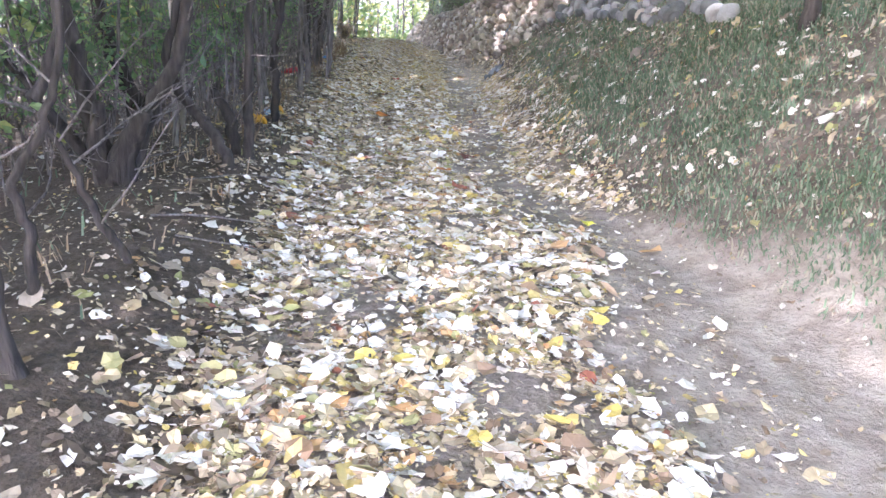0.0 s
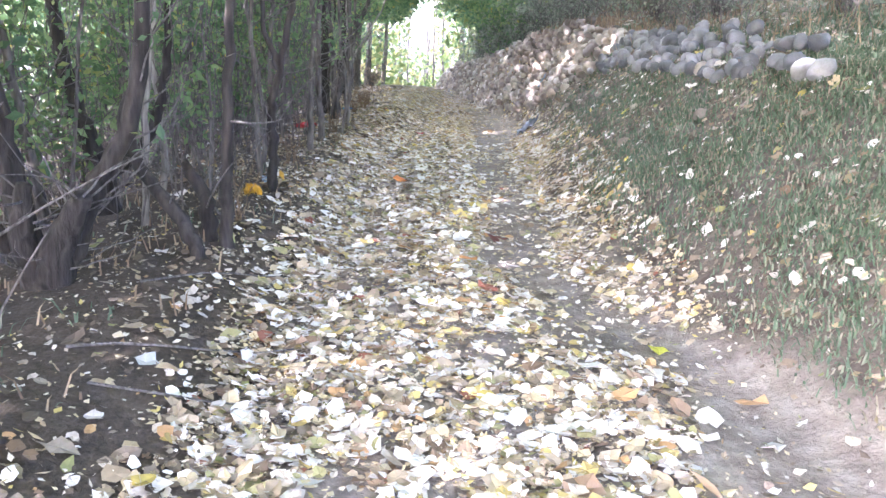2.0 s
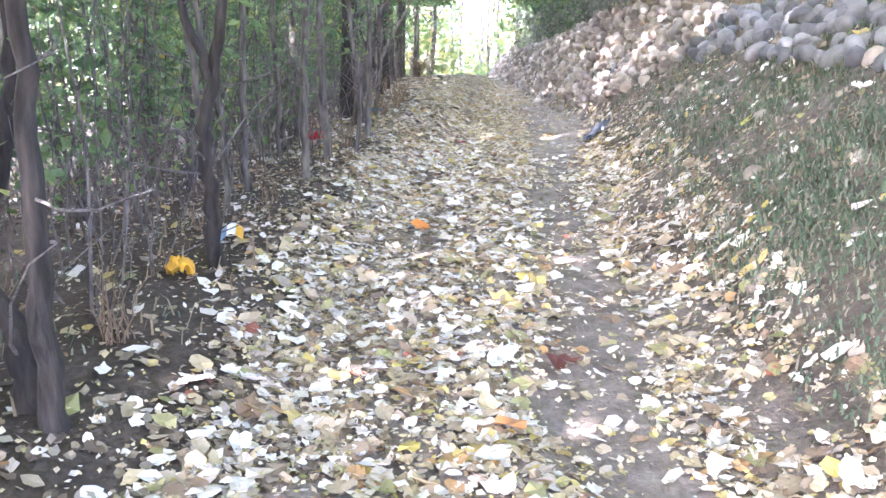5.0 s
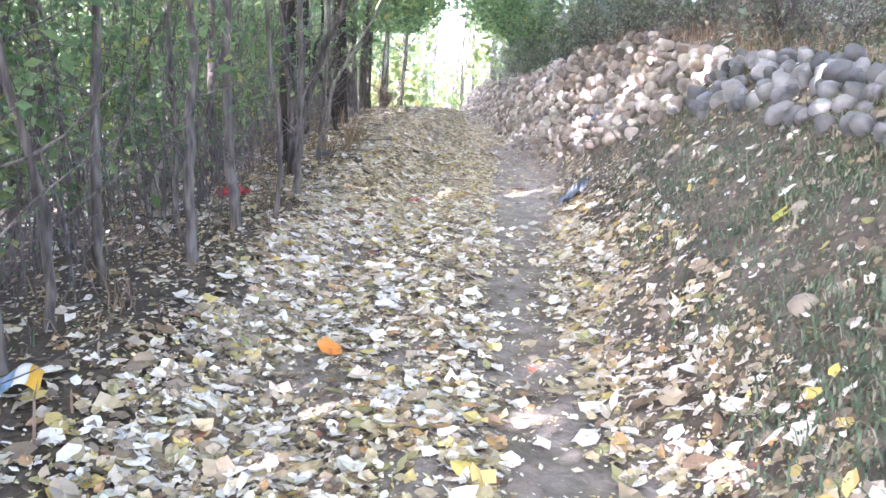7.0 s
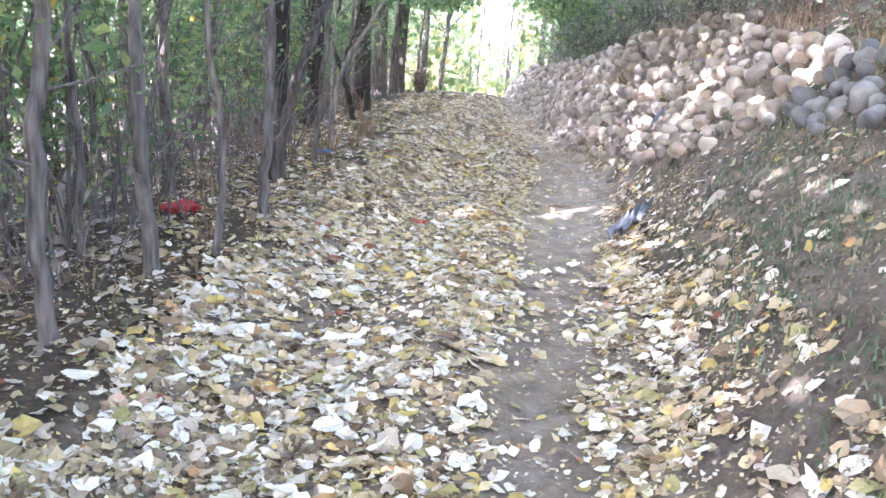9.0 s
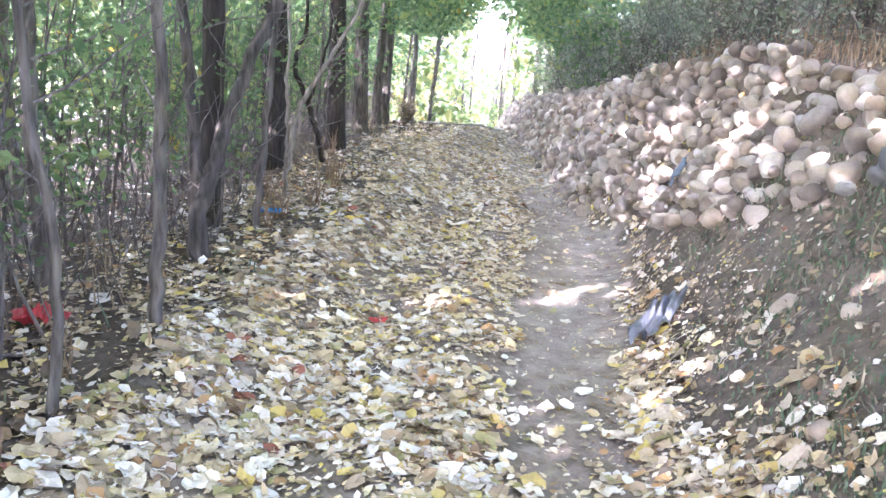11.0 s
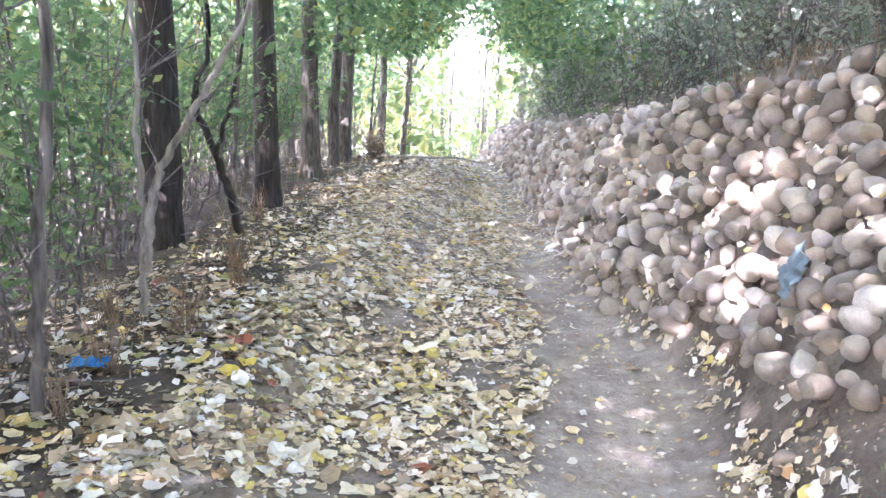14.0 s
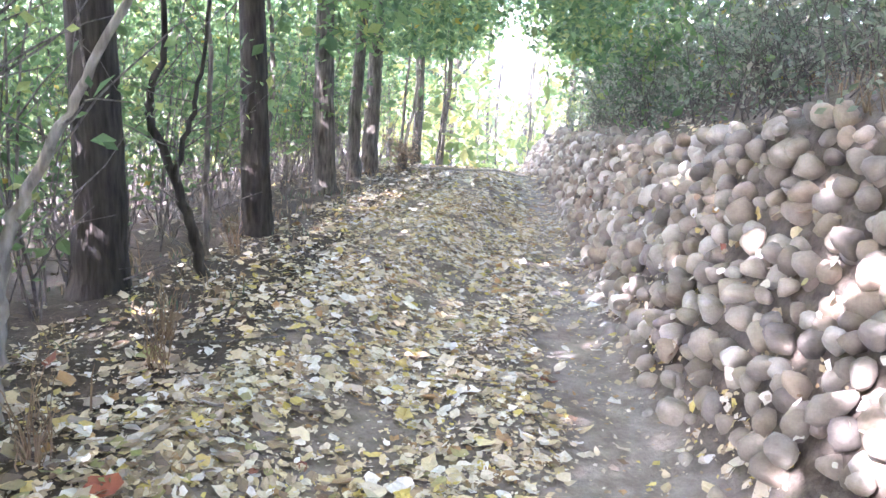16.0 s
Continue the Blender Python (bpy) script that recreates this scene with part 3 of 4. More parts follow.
clump = np.clip(0.62 + 0.75 * wave(1.1 * cp[:, 0] + 0.6 * cp[:, 2], 1.1 * cp[:, 1] - 0.5 * cp[:, 2], 0.5), 0.04, 1)
cp = cp[(rng.random(count) < clump * CANOPY_DENSITY)]
# more unseen leaves, added up-sun to darken path and bank
extra = 31000
over = np.stack([rng.uniform(-2.4, 5.5, extra), rng.uniform(2.0, 27, extra), rng.uniform(4.0, 8.0, extra)], -1)
over[:, :2] += SUN.xy[:] * ((over[:, 2] - 0.7) / SUN.z)[:, None]
cp = np.concatenate([cp, over])
cp = cp[shaded(cp)]
# unseen leaves added overhead to keep sun off the first stretch of bank
shade_leaves = np.stack([rng.uniform(0.2, 2.0, 2600), rng.uniform(3.9, 7.6, 2600), rng.uniform(4.2, 7.0, 2600)], -1)
shade_leaves[:, :2] += SUN.xy[:] * ((shade_leaves[:, 2] - 0.7) / SUN.z)[:, None]
cp = np.concatenate([cp, shade_leaves])
owner = np.argmin(np.stack([np.hypot(cp[:, 0] - b[0], cp[:, 1] - b[1]) for b in BIG], -1), 1)
for i, (x, y, r, lx, ly, mat) in enumerate(BIG):
    z = float(ground_z(x, y)) - 0.05
    tree = base_empty("tree", x, y, z, "tall woodland tree with " + ("dark furrowed bark" if mat is BARK_DARK else "grey bark") + " beside the path", "tree", "woodland trees")
    heights = np.array([0, 0.12, 0.5, 1.2, 2.4, 3.6, 5.2])
    pts = np.stack([lx * heights + 0.03 * np.sin(heights * 1.3 + i), ly * heights + 0.03 * np.cos(heights + i), heights], -1)
    line = bent(pts, 4, 0.006)
    rad = np.interp(line[:, 2], [0, 0.12, 0.5, 2.5, 5.2], [r * 1.5, r * 1.22, r * 1.05, r * 0.85, r * 0.35])
    link_mesh("trunk", *tube(line, rad, 12), mat, tree, smooth=True)
    mine = cp[owner == i] - (x, y, z)
    tips = mine[rng.integers(0, max(1, len(mine)), 9)] if len(mine) else []
    for tip in tips:
        start = line[rng.integers(len(line) * 3 // 4, len(line) - 2)]
        link_mesh("limb", *tube(bent([start, start * 0.45 + tip * 0.55 + (0, 0, 0.2), tip], 4, 0.04), np.linspace(r * 0.38, 0.008, 9), 6), mat, tree, smooth=True)
    if len(mine):
        link_mesh("crown", *leaf_cards(mine, 0.125), CANOPY, tree)


def sapling(base, stems, mat, label, twigs=10, leaves=160, leaf=0.024, low=0.7, group="young trees"):
    """A thin tree: its stems, side twigs and a loose crown of small leaves. Stems: points from the base and a radius."""
    x, y = base
    z = float(ground_z(x, y)) - 0.03
    ob = base_empty("sapling", x, y, z, label, "tree", group)
    ends = []
    for pts, r in stems:
        line = bent(pts, 6, 0.008)
        rad = r * np.linspace(1.2, 0.5, len(line))
        rad[0] *= 1.25
        link_mesh("stem", *tube(line, rad, 8), mat, ob, smooth=True)
        for _ in range(twigs):
            j = rng.integers(len(line) // 5, len(line))
            reach = rng.uniform(0.2, 0.75)
            a = rng.uniform(0, 6.283)
            tip = line[j] + (math.cos(a) * reach, math.sin(a) * reach, rng.uniform(0.05, 0.6))
            ends.append((line[j], tip))
    tw = [tube(bent([s, 0.5 * (s + e) + 0.05 * rng.standard_normal(3), e], 3, 0.008), np.linspace(0.007, 0.002, 7), 4) for s, e in ends]
    if tw:
        tagged(link_mesh("twig_spray", *join(tw), TWIG, ob, smooth=True), kind="stuff")
    if leaves and ends:
        pick = rng.integers(0, len(ends), leaves)
        f = rng.uniform(0.35, 1.1, leaves)[:, None]
        p = np.array([ends[i][0] for i in pick]) * (1 - f) + np.array([ends[i][1] for i in pick]) * f + 0.07 * rng.standard_normal((leaves, 3))
        p = p[(p[:, 2] > low) & (p[:, 0] + x < -1.0)]
        link_mesh("crown", *leaf_cards(p, leaf), FOLIAGE, ob)
    return ob


GREY = "thin grey-barked young tree with sparse green leaves"
# the crooked ones that stand nearest the path
sapling((-1.06, 6.38), [([(0, 0, 0), (-0.10, 0.05, 0.22), (-0.34, 0.1, 0.46), (-0.44, 0.1, 0.72), (-0.34, 0.1, 1.02), (-0.30, 0.12, 1.5), (-0.36, 0.1, 2.3)], 0.036)], BARK_DARK, "young tree with a snaking dark stem at the path edge")
sapling((-1.0, 6.66), [([(0, 0, 0), (0.0, 0, 0.5), (0.02, 0.02, 1.0), (0.06, 0, 1.6), (0.08, 0.05, 2.5)], 0.034)], BARK_DARK, GREY)
sapling((-1.15, 8.33), [([(0, 0, 0), (0.02, -0.05, 0.35), (0.0, -0.1, 0.7), (0.10, -0.12, 1.0), (0.2, -0.1, 1.5), (0.24, -0.1, 2.4)], 0.036), ([(0.08, -0.12, 0.98), (-0.03, -0.12, 1.3), (-0.06, -0.1, 1.8), (-0.05, 0, 2.4)], 0.02)], BARK_DARK, "young tree with a dark forked stem and crooked knee", 12)
sapling((-1.66, 5.95), [([(0, 0, 0), (-0.12, 0, 0.35), (-0.22, 0.05, 0.9), (-0.42, 0.1, 1.6), (-0.5, 0.1, 2.4)], 0.06), ([(0.05, 0, 0.05), (0.22, 0.05, 0.5), (0.42, 0.1, 0.85), (0.5, 0.1, 1.5), (0.45, 0.1, 2.3)], 0.05), ([(-0.05, 0, 0.05), (-0.4, 0, 0.45), (-0.62, 0, 0.8)], 0.04),
                       ([(0.0, 0, 0), (0.1, -0.05, 0.3), (0.24, -0.1, 0.5)], 0.09), ([(-0.05, 0, 0), (-0.08, -0.08, 0.3), (-0.02, -0.12, 0.55)], 0.07)], BARK_DARK, "old coppiced stump with several dark crooked stems", 14, 300)
sapling((-0.99, 4.4), [([(0, 0, 0), (-0.12, 0.02, 0.18), (-0.28, 0.05, 0.5), (-0.40, 0.05, 0.75)], 0.02), ([(-0.38, 0.05, 0.72), (-0.26, 0.1, 1.0), (-0.28, 0.1, 1.5), (-0.4, 0.1, 2.1)], 0.022)], BARK_DARK, "thin bent young tree leaning over the path edge", 6, 80)
sapling((-1.2, 3.95), [([(0, 0, 0), (0.02, 0, 0.3), (-0.04, 0, 0.5), (0.12, 0.05, 0.75), (0.2, 0.05, 1.1), (0.14, 0.05, 1.6), (0.2, 0.1, 2.2)], 0.02)], BARK_DARK, GREY, 6, 80)
sapling((-0.98, 3.38), [([(0, 0, 0), (-0.05, 0, 0.5), (0.0, 0, 1.1), (0.05, 0, 2.0)], 0.03)], BARK_DARK, GREY, 5, 60)
sapling((-1.13, 6.75), [([(0, 0, 0), (0.0, 0, 0.25), (-0.1, 0, 0.42), (-0.14, 0, 0.48)], 0.045)], BARK_DARK, "short snapped-off dark stump among dry stems", 2, 0)
for x, y, r, lean in ((-1.36, 11.47, 0.034, 0.03), (-1.26, 12.75, 0.03, 0.0), (-1.3, 10.56, 0.03, -0.05), (-1.19, 11.83, 0.018, 0.02), (-1.62, 10.1, 0.026, 0.06), (-1.5, 9.4, 0.02, -0.04), 
                      (-2.15, 13.2, 0.04, -0.02), (-1.9, 11.7, 0.02, 0.0), (-2.3, 10.6, 0.03, 0.04), (-1.6, 14.9, 0.026, 0.0), (-2.5, 19.3, 0.022, 0.05),
                      (-3.2, 22.1, 0.03, 0.03), (-3.0, 27.8, 0.03, 0.06), (-3.3, 29.5, 0.04, 0.1), (-2.7, 29.8, 0.03, 0.08), (-1.9, 8.0, 0.024, 0.0), (-1.7, 7.2, 0.02, 0.03), (-2.2, 6.9, 0.03, -0.03),
                      (-1.4, 8.9, 0.02, 0.03), (-2.3, 4.9, 0.03, 0.02), (-1.6, 3.2, 0.025, 0.0), (-2.6, 9.0, 0.03, 0.02), (-2.9, 11.3, 0.04, -0.03), (-3.0, 14.2, 0.04, 0.02), (-3.2, 16.6, 0.04, 0.0)):
    k = rng.uniform(-0.11, 0.11, 6)
    sapling((x, y), [([(0, 0, 0), (lean * 0.5 + k[0] * 0.6, k[1] * 0.5, 0.6), (lean + k[2], k[3], 1.4), (lean * 2 + k[4], k[5], 2.6), (lean * 2.5, 0, 3.6)], r)], BARK_WAN if (x < -1.6 and rng.random() < 0.3) else BARK_GREY, GREY, 9, 130, 0.026, 0.9)
# twin-stemmed tree and the leaning fork further on
sapling((-1.62, 13.95), [([(-0.03, 0.05, 0), (-0.05, 0.08, 0.45), (-0.07, 0.1, 0.9), (-0.14, 0.12, 1.4), (-0.17, 0.12, 1.75), (-0.1, 0.1, 2.5)], 0.042), ([(0.03, 0, 0.02), (0.0, 0, 0.3), (0.06, 0.08, 0.6), (0.13, 0.2, 0.98), (0.27, 0.35, 1.45), (0.42, 0.45, 1.8), (0.5, 0.5, 2.6)], 0.05)], BARK_MID, "twin-stemmed tree with sunlit patches on grey bark", 14, 150, 0.026, 1.0)
sapling((-1.86, 16.25), [([(0, 0, 0), (0.02, 0, 0.3), (0.01, 0.02, 0.65), (0.0, 0, 1.1), (0.02, 0, 1.5), (-0.04, 0, 2.5)], 0.021), ([(0.03, 0, 0.3), (0.06, 0, 0.55), (0.10, 0, 0.8), (0.19, 0.02, 0.99), (0.37, 0.04, 1.3), (0.52, 0.05, 1.55), (0.9, 0.1, 2.4)], 0.026)], BARK_WAN, "pale smooth-barked tree with a leaning fork", 10, 120, 0.026, 1.2)
sapling((-2.15, 7.65), [([(0, 0, 0), (-0.02, 0, 0.34), (-0.19, 0, 0.78), (-0.3, 0.05, 1.25), (-0.34, 0.05, 2.2)], 0.07), ([(0.0, 0, 0.3), (0.25, 0, 0.47), (0.40, 0.02, 0.8), (0.46, 0.05, 1.2), (0.5, 0.05, 2.2)], 0.042)], BARK_DARK, "dark forked tree with a thick knotted foot", 12, 200)
sapling((-2.2, 18.7), [([(0, 0, 0), (-0.1, 0, 0.36), (-0.23, 0, 0.72), (-0.42, 0.03, 1.12), (-0.40, 0, 1.3), (-0.26, 0, 1.6), (-0.3, 0, 2.4)], 0.034), ([(-0.23, 0, 0.72), (-0.1, 0, 1.12), (0.0, 0, 1.5), (0.05, 0, 2.1)], 0.018)], BARK_DARK, "crooked branching young tree with dark bark", 10, 200)

sapling((-2.15, 11.9), [([(0, 0, 0), (0.12, 0, 0.3), (0.3, 0.05, 0.5)], 0.02), ([(0, 0, 0), (0.02, 0, 0.35), (0.16, 0.0, 0.7)], 0.025), ([(0, 0, 0), (-0.1, 0, 0.3), (-0.16, 0.1, 0.55)], 0.02), ([(0, 0, 0), (0.15, -0.05, 0.18), (0.36, -0.05, 0.26)], 0.016)], BARK_PALE, "splintered pale broken branches under the trees", 2, 0)

def thicket_edge(y):
    """Where the thicket closes in behind the first trees."""
    return left_edge(y) - np.interp(y, [2, 7, 9, 14, 16, 18], [1.25, 1.15, 0.85, 0.7, 0.5, 1.0])


# undergrowth: countless thin stems with their leaves, deeper in the wood
stems, tips = [], []
for _ in range(1500):
    y = rng.uniform(1.5, 33)
    x = float(thicket_edge(y)) - abs(rng.normal(0, 1.7))
    z = float(ground_z(x, y)) - 0.02
    hgt, l = rng.uniform(0.4, 3.0), rng.normal(0, 0.26, 4)
    r = rng.uniform(0.003, 0.013) * (0.7 + 0.3 * hgt)
    line = bent([(x, y, z), (x + l[0] * 0.6, y + l[1] * 0.6, z + hgt * 0.45), (x + l[0] + l[2], y + l[1] + l[3], z + hgt)], 3, 0.012)
    stems.append(tube(line, r * np.linspace(1, 0.4, len(line)), 4))
    for _ in range(3):
        s = line[rng.integers(1, len(line))]
        e = s + rng.normal(0, 0.25, 3) + (0, 0, 0.15)
        stems.append(tube([s, 0.5 * (s + e) + rng.normal(0, 0.02, 3), e], [r * 0.5, r * 0.4, 0.002], 3))
        tips.append(e)
# a closer fringe of stems where the wood meets the path
for _ in range(190):
    y = rng.uniform(7.0, 15.5)
    x = float(left_edge(y)) - 0.3 - abs(rng.normal(0, 0.8))
    z = float(ground_z(x, y)) - 0.02
    hgt, l = rng.uniform(0.2, 1.0) ** 1.3 * 1.8, rng.normal(0, 0.16, 4)
    r = rng.uniform(0.003, 0.009) * (0.7 + 0.35 * hgt)
    line = bent([(x, y, z), (x + l[0] * 0.6, y + l[1] * 0.6, z + hgt * 0.45), (x + l[0] + l[2], y + l[1] + l[3], z + hgt)], 3, 0.012)
    stems.append(tube(line, r * np.linspace(1, 0.4, len(line)), 4))
    for _ in range(2):
        s = line[rng.integers(1, len(line))]
        e = s + rng.normal(0, 0.16, 3) + (-0.04, 0, 0.12)
        stems.append(tube([s, 0.5 * (s + e) + rng.normal(0, 0.02, 3), e], [r * 0.5, r * 0.4, 0.002], 3))
tagged(link_mesh("undergrowth_stems", *join(stems), TWIG, smooth=True), "dense thicket of thin grey stems and twigs", "undergrowth", kind="stuff")
tips = np.array(tips)
n = 210000
near_leaf = tips[rng.integers(0, len(tips), n)] + rng.normal(0, 0.17, (n, 3))
near_leaf = near_leaf[(near_leaf[:, 2] > 0.25) & (near_leaf[:, 0] < thicket_edge(near_leaf[:, 1]) + 0.1) & (rng.random(n) < np.clip(0.2 + 0.5 * near_leaf[:, 2], 0, 1))]
tagged(link_mesh("undergrowth_leaves", *leaf_cards(near_leaf, 0.031), FOLIAGE), "small green leaves of the undergrowth", "undergrowth", kind="stuff")
n = 150000
deep = np.stack([rng.uniform(-15, -3.0, n), rng.uniform(0, 44, n), rng.uniform(0.4, 4.2, n)], -1)
deep = deep[rng.random(n) < np.clip(0.45 + 1.2 * wave(1.3 * deep[:, 0] + deep[:, 2], 1.3 * deep[:, 1] - 0.8 * deep[:, 2], 1.7), 0.03, 1) * np.clip((-2.6 - deep[:, 0]) * 0.6, 0.1, 1)]
tagged(link_mesh("woodland_leaves", *leaf_cards(deep, 0.06), FOLIAGE), "green leaves filling the wood behind the stems", "undergrowth", kind="stuff")
# low boughs that close in over the far end of the path
n = 170000
arch = np.stack([rng.uniform(-6, 4, n), rng.uniform(20, 36, n), rng.uniform(0.9, 4.2, n)], -1)
gap = np.hypot((arch[:, 0] + 1.2 + 0.1 * (arch[:, 1] - 28)) / 0.5, np.clip(arch[:, 2] - 1.2, 0, None) / 1.15)
over_path = (arch[:, 0] > left_edge(arch[:, 1]) - 0.2) & (arch[:, 0] < toe(arch[:, 1]) + 0.5)
thin = np.clip(0.35 + 1.1 * wave(1.6 * arch[:, 0] + arch[:, 2], 1.3 * arch[:, 1] - arch[:, 2], 4.1), 0.02, 1) * np.where(over_path, np.clip((arch[:, 2] - 1.75) * 1.2, 0, 1) * np.clip((arch[:, 1] - 21) * 0.2, 0, 1), 0.5)
arch = arch[(rng.random(n) < thin) & (gap > 1)]
n = 60000
roof = np.stack([rng.uniform(-3.4, 1.4, n), rng.uniform(22, 32, n), rng.uniform(1.7, 4.6, n)], -1)
mid = -1.0 - 0.08 * (roof[:, 1] - 28) + 0.12 * wave(roof[:, 1], roof[:, 2], 2)
wide = np.interp(roof[:, 2], [1.7, 2.1, 2.8, 3.6], [1.0, 0.55, 0.32, 0.1])
roof = roof[(np.abs(roof[:, 0] - mid) > wide) & (rng.random(n) < np.clip(0.5 + 1.1 * wave(1.9 * roof[:, 0] + roof[:, 2], 1.5 * roof[:, 1] - roof[:, 2], 6.1), 0.03, 1))]
arch = np.concatenate([arch, roof])
tagged(link_mesh("low_boughs", *leaf_cards(arch, 0.05), FOLIAGE), "green leafy boughs arching over the far path", "foliage", kind="stuff")
# far end of the path: sunlit trees beyond the crest
n = 110000
far = np.stack([rng.uniform(-18, 13, n), rng.uniform(31, 56, n), 5.5 * rng.random(n) ** 1.4 - 1.8], -1)
open_way = np.abs(far[:, 0] + 1.2 + 0.09 * (far[:, 1] - 30)) > 0.6 + 0.02 * (far[:, 1] - 30) - 0.35 * wave(far[:, 1], far[:, 2], 1)
open_way |= (far[:, 2] < 0.9 - 0.04 * (far[:, 1] - 36)) & (far[:, 1] > 36)
far = far[(rng.random(n) < np.clip(0.3 + 1.3 * wave(0.8 * far[:, 0] + far[:, 2], 0.8 * far[:, 1] - far[:, 2], 2.7), 0.02, 1)) & open_way]
tagged(link_mesh("distant_leaves", *leaf_cards(far, 0.13), CANOPY), "sunlit yellow-green leaves beyond the crest", "foliage", kind="stuff")
poles = []
for _ in range(70):
    x, y = rng.uniform(-14, 8), rng.uniform(31, 58)
    if abs(x + 1.2 + 0.09 * (y - 30)) < 0.5:
        continue
    z, l = float(ground_z(x, y)) - 0.1, rng.normal(0.02, 0.12)
    poles.append(tube(bent([(x, y, z), (x + l, y, z + 3), (x + 2 * l, y, z + 7)], 3, 0.04), np.linspace(0.07, 0.03, 7) * rng.uniform(0.5, 1.3), 6))
for _ in range(11):
    y = rng.uniform(40, 56)
    x = -1.2 - 0.09 * (y - 30) + rng.uniform(-1.6, 0.7)
    z, l = float(ground_z(x, y)) - 0.1, rng.uniform(0.1, 0.9)
    poles.append(tube(bent([(x, y, z), (x + 0.4 * l, y, z + 3), (x + 1.3 * l, y, z + 7)], 3, 0.03), np.linspace(0.06, 0.03, 7) * rng.uniform(0.6, 1.1), 6))
tagged(link_mesh("distant_trunks", *join(poles), BARK_GREY, smooth=True), "slender grey trunks beyond the crest", "trees", kind="stuff")


# ---- shrubs along the bank top ----
def shrub(x, y, size, mat, label, leaves):
    z = float(ground_z(x, y)) - 0.03
    ob = base_empty("shrub", x, y, z, label, "shrub", "bank shrubs")
    lines, ends = [], []
    for _ in range(26):
        a, e = rng.uniform(0, 6.283), rng.uniform(0.15, 1.0)
        tip = np.array((math.cos(a) * e * size * 0.8, math.sin(a) * e * size * 0.8, size * rng.uniform(0.5, 1.15)))
        line = bent([(0, 0, 0), tip * (0.35, 0.35, 0.55), tip], 4, 0.02)
        lines.append(tube(line, np.linspace(0.011, 0.003, len(line)), 4))
        for _ in range(4):
            s = line[rng.integers(3, len(line))]
            t = s + rng.normal(0, 0.16 * size, 3) + (0, 0, 0.05)
            lines.append(tube([s, 0.5 * (s + t), t], [0.004, 0.003, 0.0015], 3))
            ends.append(t)
    tagged(link_mesh("branch_tangle", *join(lines), TWIG, ob, smooth=True), kind="stuff")
    ends = np.array(ends)
    p = ends[rng.integers(0, len(ends), leaves)] + rng.normal(0, 0.11 * size, (leaves, 3))
    tagged(link_mesh("foliage", *leaf_cards(p[p[:, 2] > 0.05], 0.022), mat, ob), kind="stuff")


for x, y, s, leaves in ((3.4, 9.2, 0.7, 160), (3.3, 12.4, 0.8, 300), (2.9, 14.0, 0.7, 700), (3.5, 14.8, 1.2, 1600), (2.9, 16.4, 0.9, 1500), (2.6, 17.8, 1.0, 1800), (3.4, 17.0, 1.3, 2200), (2.3, 19.2, 1.0, 2000),
                        (2.9, 20.0, 1.3, 2200), (1.9, 20.8, 0.9, 1600), (2.2, 22.3, 1.2, 2200), (1.6, 23.6, 1.0, 1800), (1.9, 25.6, 1.4, 2400), (1.2, 26.6, 1.1, 2000), (0.9, 28.8, 1.2, 2200), (4.4, 14.0, 1.5, 2000), (4.3, 20.0, 1.7, 2400),
                        (3.2, 23.5, 1.6, 2400), (0.6, 31.0, 1.3, 2200), (3.6, 4.2, 1.0, 300), (5.4, 17.0, 1.9, 2400), (5.5, 11.5, 1.8, 2000)):
    shrub(x, y, s, SHRUB, "tangled grey-green shrub on top of the bank", leaves)

# thicket on the bank
stems, tips = [], []
for _ in range(1300):
    y = rng.uniform(3, 31)
    x = float(toe(y)) + float(run(y)) * float(top(y)) + 0.25 + abs(rng.normal(0, 1.4))
    z = float(ground_z(x, y)) - 0.02
    lush = 0.5 + 0.9 * float(wave(1.3 * x, 0.9 * y, 6.5))
    if rng.random() > (lush + 0.25) * float(np.interp(y, [11, 14], [0.22, 1])):
        continue
    hgt, l = rng.uniform(0.25, 1.0) * (0.6 + max(0.0, lush)), rng.normal(0, 0.28, 4)
    r = rng.uniform(0.003, 0.008)
    line = bent([(x, y, z), (x + l[0] * 0.6, y + l[1] * 0.6, z + hgt * 0.5), (x + l[0] + l[2], y + l[1] + l[3], z + hgt)], 3, 0.015)
    stems.append(tube(line, r * np.linspace(1, 0.4, len(line)), 4))
    for _ in range(4):
        s = line[rng.integers(1, len(line))]
        e = s + rng.normal(0, 0.2, 3) + (0, 0, 0.05)
        stems.append(tube([s, 0.5 * (s + e) + rng.normal(0, 0.02, 3), e], [r * 0.5, r * 0.4, 0.0015], 3))
        tips.append(e)
tagged(link_mesh("bank_stems", *join(stems), TWIG, smooth=True), "tangle of thin grey stems on the bank top", "undergrowth", kind="stuff")
tips = np.array(tips)
n = 70000
p = tips[rng.integers(0, len(tips), n)] + rng.normal(0, 0.12, (n, 3))
p = p[rng.random(n) < np.clip(0.6 + 1.3 * wave(2.1 * p[:, 0] + p[:, 2], 1.9 * p[:, 1] - p[:, 2], 3.3), 0.06, 1)]
tagged(link_mesh("bank_leaves", *leaf_cards(p, 0.022), SHRUB), "small grey-green leaves on the bank top", "undergrowth", kind="stuff")

